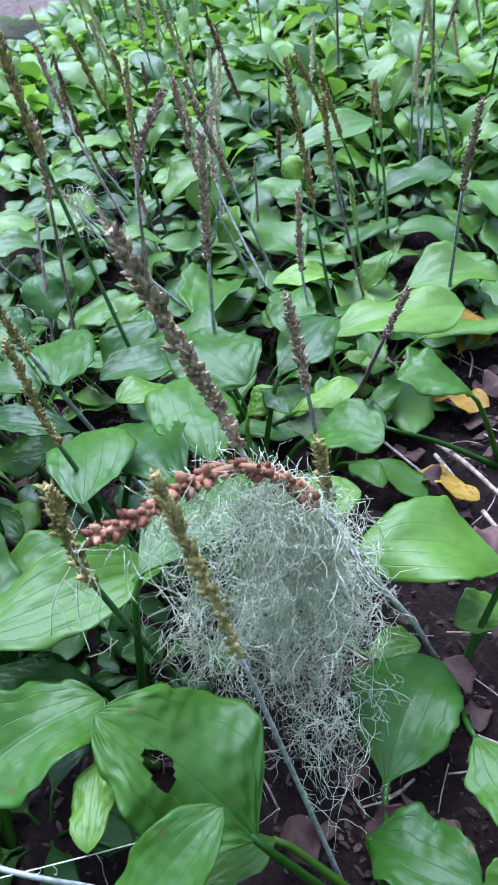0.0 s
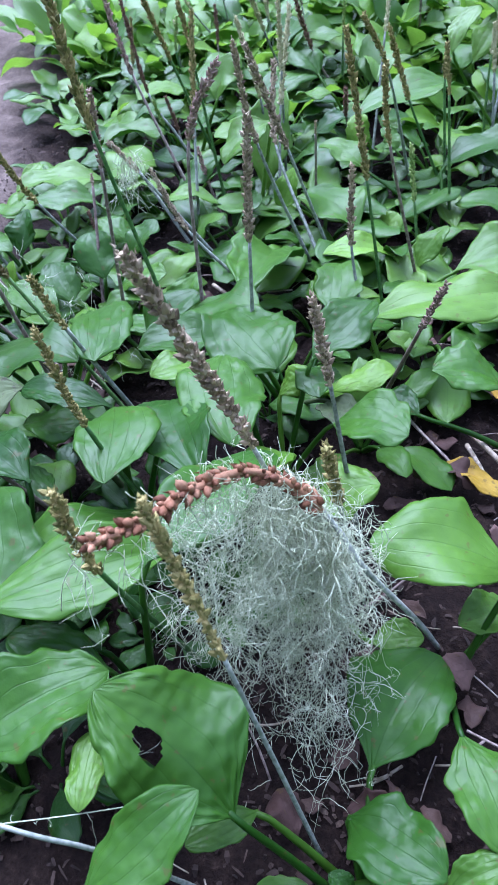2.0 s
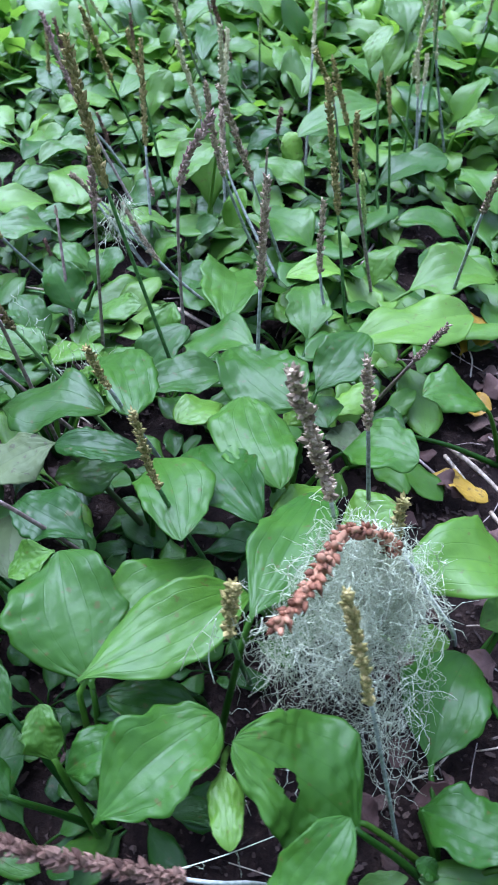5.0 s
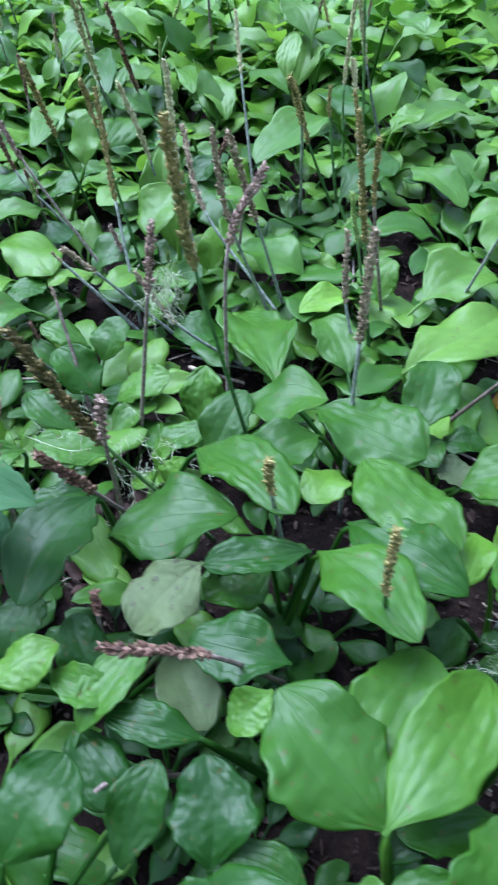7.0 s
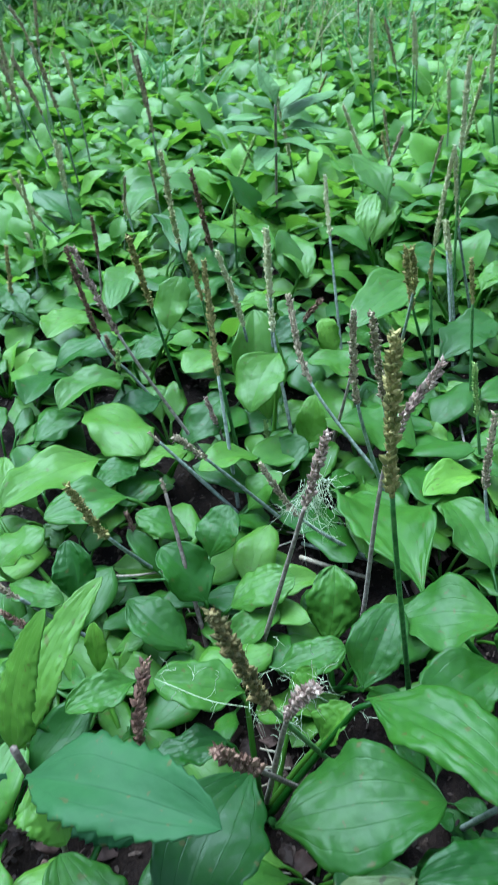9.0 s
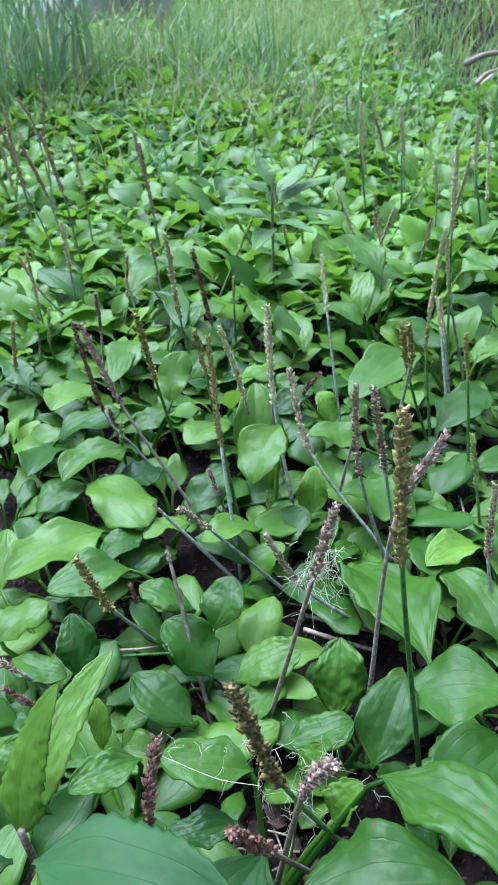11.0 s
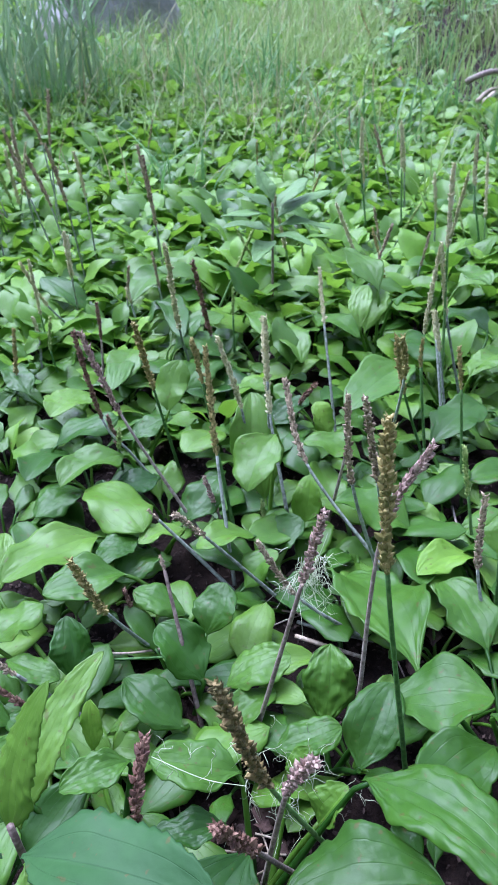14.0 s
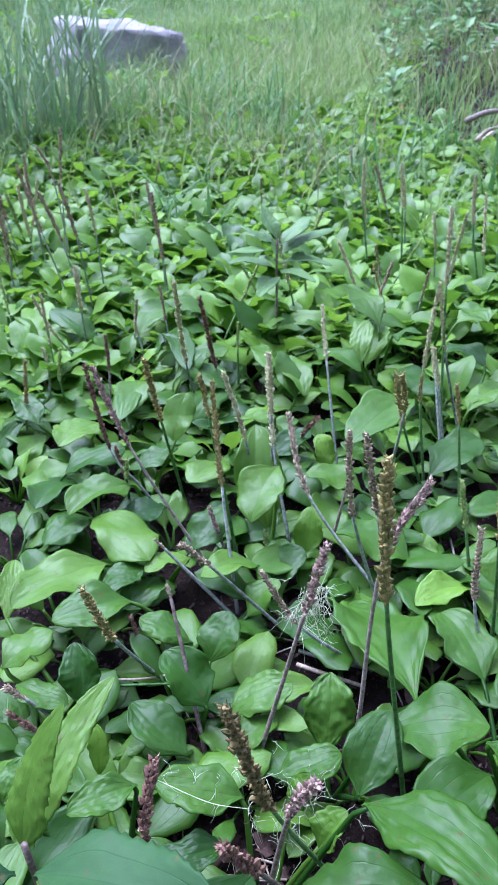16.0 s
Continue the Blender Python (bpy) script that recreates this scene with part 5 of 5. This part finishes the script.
lichen_wisp(-0.20, 0.53, 0.17, 7, 0.015, 0.05, 4)


# ---------------------------------------------------------------- herbs among the plantain
def herb(x, y, leaves, label, stem_top, name="herb_plant", nu=60, nv=8, pale=(), pale_mat=LEAF_HERB_PALE):
    p = plant(x, y, ground_z(x, y), label, name)
    o = np.array(p.location)
    v, f = tube(smooth_line([(0, 0, -0.005), (0.004, 0.003, 0.05), np.array(stem_top) - o], 10), [0.0018] * 10, 6)
    part("stem", mesh_of("stem", v, f, STEM["brown"]), p)
    for k, (b, t, w) in enumerate(leaves):
        me = blade_mesh("leaf", pale_mat if k in pale else LEAF_HERB, np.array(b) - o, np.array(t) - o, w, None, 0, 0.07, 0.2, seed=900 + k + int(100 * y), nu=nu, nv=nv, fat=0.36, blunt=1.5, wave=0.6, tooth=0.24)
        part("leaf", me, p)


herb(-0.300, 0.505, [((-0.296, 0.491, 0.205), (-0.226, 0.433, 0.232), 0.040), ((-0.297, 0.510, 0.195), (-0.246, 0.561, 0.236), 0.022), ((-0.300, 0.505, 0.20), (-0.272, 0.530, 0.262), 0.024),
                     ((-0.305, 0.50, 0.195), (-0.37, 0.49, 0.21), 0.03), ((-0.295, 0.491, 0.2), (-0.286, 0.467, 0.185), 0.026), ((-0.288, 0.499, 0.17), (-0.252, 0.473, 0.155), 0.034)],
     "serrated soft green herb among plantain", (-0.299, 0.504, 0.208), pale=(1, 2, 4), pale_mat=LEAF_LIGHT)
herb(0.093, 1.22, [((0.093, 1.22, 0.229), (0.015, 1.20, 0.243), 0.034), ((0.093, 1.22, 0.239), (0.050, 1.25, 0.262), 0.030), ((0.098, 1.22, 0.240), (0.153, 1.25, 0.268), 0.032),
                   ((0.098, 1.215, 0.229), (0.188, 1.24, 0.250), 0.034), ((0.093, 1.21, 0.209), (0.123, 1.15, 0.209), 0.028), ((0.088, 1.21, 0.199), (0.043, 1.15, 0.196), 0.028), ((0.090, 1.21, 0.250), (0.080, 1.25, 0.29), 0.024), ((0.098, 1.22, 0.215), (0.165, 1.19, 0.215), 0.032), ((0.09, 1.22, 0.21), (0.03, 1.24, 0.215), 0.032)],
     "lance-leaved pale green herb above the plantain", (0.093, 1.22, 0.248), pale=range(9))


# ---------------------------------------------------------------- grass, rock and litter
def grass_patch(name, label, spots, mat, seed, height, width, kind="stuff"):
    """Blades sown round spots of (x, y, radius, count)."""
    rng = random.Random(seed)
    verts, faces, uvs = [], [], []
    for x, y, r, count in spots:
        clump = rng.uniform(0.55, 1.5)
        for i in range(count):
            a, q = rng.uniform(0, 6.28), r * math.sqrt(rng.random())
            px, py = x + q * math.cos(a), y + q * math.sin(a)
            h, w = clump * height * rng.uniform(0.4, 1.1), width * rng.uniform(0.6, 1.2)
            lean, la = rng.uniform(0.1, 1.2), rng.uniform(0, 6.28)
            ox, oy = math.cos(la), math.sin(la)
            z0, s = ground_z(px, py) - 0.005, len(verts)
            for k in range(5):
                u = k / 4
                ww = w * (1 - u**1.8) * 0.5
                cx, cy, cz = px + ox * lean * h * u * u, py + oy * lean * h * u * u, z0 + h * (u - 0.25 * lean * u * u)
                verts.extend([(cx - oy * ww, cy + ox * ww, cz), (cx, cy, cz - ww * 0.35), (cx + oy * ww, cy - ox * ww, cz)])
                uvs.extend([(u, 0.3), (u, 0.5), (u, 0.7)])
            for k in range(4):
                q0 = s + 3 * k
                faces.extend([(q0, q0 + 1, q0 + 4, q0 + 3), (q0 + 1, q0 + 2, q0 + 5, q0 + 4)])
    tagged(new(name, mesh_of(name, verts, faces, mat, uvs)), label, "grass", kind=kind)


GRASS_DARK = leaf_material("tussock_blade_deep_green", (0.08, 0.15, 0.06), (0.14, 0.24, 0.10), (0.24, 0.36, 0.18), 0.45, 0.28, veins=3)
GRASS_TALL = leaf_material("tussock_blade_dark_green", (0.05, 0.14, 0.03), (0.09, 0.22, 0.05), (0.16, 0.32, 0.09), 0.45, 0.35, veins=3)
rng = random.Random(21)
lawn = [(rng.uniform(-1.6, 3.4), rng.uniform(2.3, 6.5), 0.28, 75) for _ in range(230)]
lawn = [s for s in lawn if s[0] > -0.45 + 0.3 * rng.random() and ( s[0] < 0.45 * s[1] - 0.15 + rng.uniform(0, 0.5) or (s[1] > 4.2 and s[0] < 0.45 * s[1] + 1.0))]
lawn += [(0.45 * b + rng.uniform(-0.1, 1.6), b, 0.2, 34) for b in (rng.uniform(2.2, 5.5) for _ in range(70))]
lawn += [(rng.uniform(0.5, 0.95) + 0.15 * k, 1.6 + 0.22 * k + rng.uniform(-0.1, 0.1), 0.14, 50) for k in range(8)]
lawn += [(rng.uniform(0.5, 1.2), rng.uniform(2.0, 2.5), 0.15, 30) for _ in range(12)]
lawn += [(0.45 * rng.uniform(-0.6, 2.4) * 0.6 + 0.1, b, 0.16, 13) for b in (1.75 + 1.5 * rng.random() ** 0.7 for _ in range(80))]
lawn += [(0.45 * b - rng.uniform(0.1, 0.75), b, 0.2, 60) for b in (rng.uniform(2.5, 4.8) for _ in range(46))]
grass_patch("meadow_grass", "fine green grass beyond the plantain bed", lawn, GRASS, 8, 0.15, 0.006)
grass_patch("meadow_grass", "darker coarse grass in the meadow", [(x + rng.uniform(-0.1, 0.1), y, 0.1, 26) for x, y, r, _ in lawn[:300:3]], GRASS_TALL, 14, 0.2, 0.008)
grass_patch("dry_grass", "scattered straw-coloured grass stalks", [(x, y, r, 9) for x, y, r, _ in lawn[::2]], GRASS_DRY, 9, 0.26, 0.003)
grass_patch("grass_tussock", "tall dark green grass tussock", [(-0.10, 2.75, 0.15, 80), (0.10, 2.85, 0.12, 34), (-0.28, 2.6, 0.16, 46)], GRASS_DARK, 10, 0.80, 0.008)
hill = [(rng.uniform(-3, 9), rng.uniform(6.5, 14), 0.7, 60) for _ in range(130)]
grass_patch("hill_grass", "rough green growth on the rising ground far off", hill, GRASS, 12, 0.5, 0.016)


def boulder(x, y, z, size, seed, label):
    bm = bmesh.new()
    bmesh.ops.create_cube(bm, size=1.0)
    bmesh.ops.subdivide_edges(bm, edges=bm.edges[:], cuts=9, use_grid_fill=True)
    for v in bm.verts:
        p = v.co.copy()
        r = p.length
        ball = p.normalized() * 0.62
        q = p.lerp(ball, 0.35)
        n = noise.fractal(p * 2.3 + Vector((seed, 0, 0)), 0.9, 2.0, 5)
        q += p.normalized() * (0.10 * n + 0.05 * noise.noise(p * 7))
        v.co = Vector((q.x * size[0], q.y * size[1], q.z * size[2]))
    me = bpy.data.meshes.new("rock")
    bm.to_mesh(me)
    bm.free()
    me.materials.append(ROCK)
    me.polygons.foreach_set("use_smooth", [True] * len(me.polygons))
    ob = tagged(new("rock", me), label, "rock")
    ob.location, ob.rotation_euler = (x, y, z), (0.05, 0.08, 0.25)


boulder(0.39, 4.05, 0.27, (0.56, 0.36, 0.27), 4, "flat-topped weathered grey boulder in the grass")


def litter():
    """Dead leaf scraps, straws and twigs on the bare soil."""
    rng = random.Random(42)
    areas = [(0.17, 0.60, 0.08, 40), (0.15, 0.47, 0.09, 55), (0.10, 0.34, 0.07, 32), (0.04, 0.21, 0.07, 28), (-0.03, 0.68, 0.08, 35), (-0.23, 0.69, 0.08, 30), (0.26, 0.5, 0.12, 40), (1.05, 1.95, 0.25, 90), (1.3, 2.4, 0.3, 90), (1.8, 3.3, 0.5, 50), (0.15, 0.26, 0.08, 24), (-0.24, 0.58, 0.06, 60), (-0.20, 0.50, 0.05, 50), (-0.28, 0.55, 0.05, 40)]
    for x, y, r, count in areas:
        for i in range(int(count * (0.8 if y < 1 else 1.0))):
            a, q = rng.uniform(0, 6.28), r * math.sqrt(rng.random())
            px, py = x + q * math.cos(a), y + q * math.sin(a)
            z, w = ground_z(px, py) + rng.uniform(0.003, 0.010), rng.uniform(0, 6.28)
            big, dead = (1.0 if y < 1 else 2.2), rng.random() < (0.55 if y < 1 else 0.4)
            length = (rng.uniform(0.010, 0.024) if dead else rng.uniform(0.008, 0.034)) * big
            e = (length * math.cos(w), length * math.sin(w), rng.uniform(-0.004, 0.006))
            if dead:
                me = blade_mesh("dead_leaf", rng.choice([LEAF_BROWN, LEAF_PURPLE, LEAF_RUSSET]), (0, 0, 0), e, length * rng.uniform(0.4, 0.8), None, rng.uniform(-22, 22), rng.uniform(0.0, 0.14), seed=i + int(1000 * x), nu=9, nv=4, wave=2.4, blunt=1.5, cup=0.08)
                ob = tagged(new("dead_leaf", me), "crumpled brown dead leaf on dark soil", "leaf litter", "litter on the soil")
            else:
                v, f = tube(smooth_line([(0, 0, 0), (e[0] * 0.6 + rng.gauss(0, 0.002), e[1] * 0.6 + rng.gauss(0, 0.002), 0.002), (e[0] * 1.3, e[1] * 1.3, e[2])], 6), [0.0006 * big * rng.uniform(0.5, 1.4)] * 6, 5)
                ob = tagged(new("twig", mesh_of("twig", v, f, STEM[rng.choice(["straw", "straw", "brown", "brown"])])), "dry twig lying on dark soil", "twig", "litter on the soil")
            ob.location = (px, py, z)


litter()


def crumbs():
    """Fine bits of bark, leaf and straw strewn over the soil, past counting."""
    rng = random.Random(9)
    verts, faces = [], []
    for i in range(15000):
        x, y = rng.uniform(-0.4, 0.42), rng.uniform(0.1, 1.15)
        if rng.random() < 0.12:
            x, y = rng.uniform(0.4, 1.3), rng.uniform(1.0, 2.4)
        z = ground_z(x, y) + 0.010 * noise.noise((x * 14, y * 14, 0)) + 0.006 * noise.noise((x * 55, y * 55, 3)) + rng.uniform(0.0, 0.003)
        a, s, w = rng.uniform(0, 6.28), rng.uniform(0.001, 0.0055) * rng.random() ** 0.7, rng.uniform(0.0004, 0.0014)
        ca, sa, s0 = math.cos(a), math.sin(a), len(verts)
        lift = rng.uniform(-0.0015, 0.003)
        for u, v, h in ((-s, -w, 0), (0, -w * 1.3, 0.001), (s, -w * 0.4, lift), (s * 0.8, w * 0.7, lift), (0, w, 0.0015), (-s, w * 0.6, 0)):
            verts.append((x + u * ca - v * sa, y + u * sa + v * ca, z + h))
        faces.append((s0, s0 + 1, s0 + 4, s0 + 5))
        faces.append((s0 + 1, s0 + 2, s0 + 3, s0 + 4))
    tagged(new("soil_litter", mesh_of("soil_litter", verts, faces, CRUMB, smooth=False)), "fine brown leaf crumbs and bark bits on soil", "leaf litter", kind="stuff")


CRUMB = grain_material("brown_litter_crumbs", ((0.1, (0.012, 0.008, 0.006)), (0.45, (0.036, 0.023, 0.017)), (0.78, (0.065, 0.042, 0.031)), (1.0, (0.19, 0.14, 0.10))), 0.8, 0.5)
crumbs()


def bank_dressing():
    """Sticks, leafy herbs and a log end on the bank beside the bed."""
    rng = random.Random(63)
    for x0, y0, x1, y1, r, kind, up in ((0.99, 1.95, 0.64, 1.67, 0.006, "straw", 0.0), (1.38, 2.40, 1.15, 2.33, 0.010, "straw", 0.0), (1.30, 2.12, 1.08, 2.10, 0.008, "straw", 0.02), (1.7, 2.9, 2.15, 3.05, 0.014, "brown", 0.03), (1.55, 2.75, 2.1, 2.7, 0.010, "straw", 0.05),
                                        (1.25, 2.2, 1.5, 2.5, 0.005, "straw", 0.0), (1.9, 3.3, 2.5, 3.7, 0.03, "brown", 0.02), (0.9, 1.75, 1.2, 1.95, 0.004, "brown", 0.0)):
        pts = [(x0 + (x1 - x0) * u, y0 + (y1 - y0) * u, ground_z(x0 + (x1 - x0) * u, y0 + (y1 - y0) * u) + r + up * u + 0.01 * rng.uniform(0, 1)) for u in (0, 0.35, 0.7, 1.0)]
        v, f = tube(smooth_line(pts, 14), [r * (1.0 - 0.4 * i / 13) for i in range(14)], 8)
        tagged(new("stick", mesh_of("stick", v, f, STEM[kind])), "weathered fallen stick on the littered bank", "stick", "sticks on the bank")
    for k in range(46):
        y = rng.uniform(2.0, 4.8)
        x = 0.80 + 0.45 * (y - 1.7) + rng.uniform(-0.15, 1.1)
        if y < 2.9 and x > 0.95:
            continue
        z, h = ground_z(x, y), rng.uniform(0.12, 0.38)
        leaves = []
        for n in range(rng.randint(9, 16)):
            a, b = rng.uniform(0, 6.28), rng.uniform(0.35, 1.0)
            s = rng.uniform(0.04, 0.085)
            base = (x + 0.01 * math.cos(a), y + 0.01 * math.sin(a), z + h * b)
            leaves.append((base, (base[0] + s * math.cos(a), base[1] + s * math.sin(a), base[2] + rng.uniform(-0.02, 0.05)), s * rng.uniform(0.4, 0.6)))
        herb(x, y, leaves, "leafy green herb growing on the bank", (x, y, z + h), "bank_herb", 12, 3, range(20), LEAF_BANK)


bank_dressing()




def lying(name, base, tip, width, mat, label, seed, **more):
    b = np.array(base)
    ob = tagged(new(name, blade_mesh(name, mat, (0, 0, 0), np.array(tip) - b, width, None, seed=seed, **more)), label, "dead leaf")
    ob.location = base


lying("yellow_leaf", (0.158, 0.585, 0.084), (0.205, 0.625, 0.090), 0.034, LEAF_YELLOW, "fallen yellow leaf on dark soil", 1, wave=2.0)
lying("yellow_leaf", (0.128, 0.536, 0.078), (0.170, 0.520, 0.082), 0.030, LEAF_YELLOW, "fallen yellow leaf on dark soil", 2, wave=2.0)
lying("yellow_leaf", (0.101, 0.456, 0.074), (0.146, 0.430, 0.078), 0.018, LEAF_YELLOW, "fallen yellow leaf on dark soil", 3, wave=2.0)
lying("orange_leaf", (1.12, 2.83, ground_z(1.12, 2.83) + 0.05), (1.18, 2.80, ground_z(1.12, 2.83) + 0.07), 0.045, LEAF_ORANGE, "curled orange-brown dead leaf at the foot of the bank", 5, wave=3.0)


def straw(points, r, kind="straw", label="bleached dry straw lying on dark soil"):
    o = np.array(points[0], float)
    line = smooth_line([np.array(q, float) - o for q in points], 12)
    v, f = tube(line, [r * (1 - 0.25 * i / 11) for i in range(12)], 7)
    ob = tagged(new("straw", mesh_of("straw", v, f, STEM[kind])), label, "straw", "straws on the soil")
    ob.location = points[0]


straw([(0.128, 0.49, 0.074), (0.144, 0.462, 0.078), (0.161, 0.434, 0.076)], 0.0022, "straw")
straw([(0.125, 0.48, 0.072), (0.132, 0.456, 0.076), (0.138, 0.44, 0.074)], 0.0018, "straw")
straw([(0.147, 0.423, 0.074), (0.152, 0.407, 0.076), (0.16, 0.394, 0.074)], 0.0018, "straw")
straw([(0.076, 0.519, 0.07), (0.097, 0.483, 0.074), (0.127, 0.443, 0.072)], 0.0013, "brown")
straw([(-0.25, 0.687, 0.085), (-0.225, 0.674, 0.092), (-0.195, 0.669, 0.088)], 0.0012, "green")
straw([(-0.247, 0.693, 0.085), (-0.22, 0.68, 0.09), (-0.195, 0.678, 0.088)], 0.001, "straw")
straw([(-0.16, 0.669, 0.075), (-0.133, 0.677, 0.085), (-0.108, 0.695, 0.08)], 0.0014, "brown")
straw([(-0.094, 0.667, 0.075), (-0.076, 0.645, 0.08), (-0.055, 0.629, 0.078)], 0.002, "straw")
straw([(-0.087, 0.68, 0.075), (-0.073, 0.662, 0.08), (-0.04, 0.64, 0.078)], 0.0016, "grey")
straw([(0.107, 0.762, 0.08), (0.078, 0.7, 0.085), (0.063, 0.667, 0.08)], 0.0012, "brown")
straw([(0.557, 1.605, 0.085), (0.723, 1.737, 0.095), (0.91, 1.883, 0.1)], 0.004, "straw")
straw([(0.483, 1.584, 0.08), (0.581, 1.643, 0.09), (0.672, 1.674, 0.08)], 0.004, "straw")
straw([(1.0, 2.087, 0.2), (1.07, 2.142, 0.215), (1.164, 2.201, 0.215)], 0.006, "straw")
straw([(1.093, 2.282, 0.22), (1.161, 2.288, 0.24), (1.267, 2.325, 0.24)], 0.009, "brown")


def lichen_thread(points, seed, curls=5):
    """A taut thread of lichen with a few curled side threads."""
    rng = random.Random(seed)
    line = smooth_line(points, 30)
    verts, faces = tube(line, [0.00022] * 30, 4)
    for i in range(curls):
        strand(line[rng.randrange(3, 29)], rng.uniform(0.008, 0.02), rng, verts, faces, (rng.gauss(0, 0.3), rng.gauss(0, 0.3), -0.3), 0.00015, 0.8)
    tagged(new("lichen_wisp", mesh_of("lichen_wisp", verts, faces, LICHEN)), "thin thread of lichen stretched between plantain leaves", "lichen", "lichen wisps")


lichen_thread([(-0.08, 0.177, 0.165), (-0.051, 0.183, 0.168), (-0.021, 0.194, 0.16)], 11)
lichen_thread([(-0.046, 0.260, 0.245), (-0.062, 0.254, 0.220), (-0.068, 0.251, 0.200)], 13, 3)
lichen_thread([(-0.051, 0.258, 0.235), (-0.055, 0.253, 0.210), (-0.053, 0.247, 0.195)], 14, 3)
lichen_thread([(-0.231, 0.544, 0.165), (-0.209, 0.52, 0.17), (-0.194, 0.498, 0.19)], 12)


def spike_clump(x, y, count, seed):
    """Old plants whose leaves have gone, with a sheaf of leaning pale stalks."""
    rng = random.Random(seed)
    p = plant(x, y, ground_z(x, y) - 0.004, "sheaf of tall pale plantain seed stalks leaning together")
    for i in range(count):
        h, lean, side = rng.uniform(0.15, 0.25), rng.uniform(-0.35, 0.02), rng.uniform(-0.15, 0.15)
        foot = (x + rng.gauss(0, 0.012), y + rng.gauss(0, 0.012), ground_z(x, y))
        tip = (foot[0] + lean * h, foot[1] + side * h, foot[2] + h)
        cut = rng.uniform(0.4, 0.6)
        join = tuple(a + (b - a) * cut for a, b in zip(foot, tip))
        kind = rng.choice(["grey", "pale", "pale", "fresh"])
        stalk(p, foot, join, tip, kind, "grey" if kind == "grey" else "green", rng.uniform(0.0038, 0.005), loose=0.1)


for k, (x, y) in enumerate([(-0.24, 1.65), (-0.20, 1.72), (-0.28, 1.55), (-0.33, 1.62), (-0.26, 1.75)]):
    spike_clump(x, y, 4, 200 + k)
lying("dead_leaf", (0.168, 0.541, 0.076), (0.194, 0.556, 0.08), 0.022, LEAF_RUSSET, "crumpled purple-brown dead leaf on dark soil", 60, wave=3.0, nu=18, nv=6, arch=0.2)
lying("dead_leaf", (0.129, 0.435, 0.076), (0.109, 0.452, 0.08), 0.019, LEAF_RUSSET, "crumpled purple-brown dead leaf on dark soil", 61, wave=3.0, nu=18, nv=6, arch=0.2)
lying("dead_leaf", (0.14, 0.373, 0.076), (0.152, 0.405, 0.08), 0.026, LEAF_RUSSET, "crumpled purple-brown dead leaf on dark soil", 62, wave=3.0, nu=18, nv=6, arch=0.2)
lying("dead_leaf", (0.12, 0.306, 0.076), (0.092, 0.296, 0.08), 0.022, LEAF_RUSSET, "crumpled purple-brown dead leaf on dark soil", 63, wave=3.0, nu=18, nv=6, arch=0.2)
lying("dead_leaf", (0.101, 0.518, 0.076), (0.124, 0.526, 0.08), 0.018, LEAF_RUSSET, "crumpled purple-brown dead leaf on dark soil", 64, wave=3.0, nu=18, nv=6, arch=0.2)
lying("dead_leaf", (0.115, 0.396, 0.076), (0.133, 0.381, 0.08), 0.018, LEAF_RUSSET, "crumpled purple-brown dead leaf on dark soil", 65, wave=3.0, nu=18, nv=6, arch=0.2)
lying("dead_leaf", (0.06, 0.29, 0.076), (0.064, 0.312, 0.08), 0.017, LEAF_RUSSET, "crumpled purple-brown dead leaf on dark soil", 66, wave=3.0, nu=18, nv=6, arch=0.2)
lying("dead_leaf", (0.184, 0.6, 0.076), (0.212, 0.59, 0.08), 0.022, LEAF_RUSSET, "crumpled purple-brown dead leaf on dark soil", 67, wave=3.0, nu=18, nv=6, arch=0.2)
lying("dead_leaf", (0.052, 0.223, 0.076), (0.078, 0.228, 0.08), 0.019, LEAF_RUSSET, "crumpled purple-brown dead leaf on dark soil", 68, wave=3.0, nu=18, nv=6, arch=0.2)
lying("dead_leaf", (0.031, 0.209, 0.076), (0.019, 0.23, 0.08), 0.018, LEAF_RUSSET, "crumpled purple-brown dead leaf on dark soil", 69, wave=3.0, nu=18, nv=6, arch=0.2)
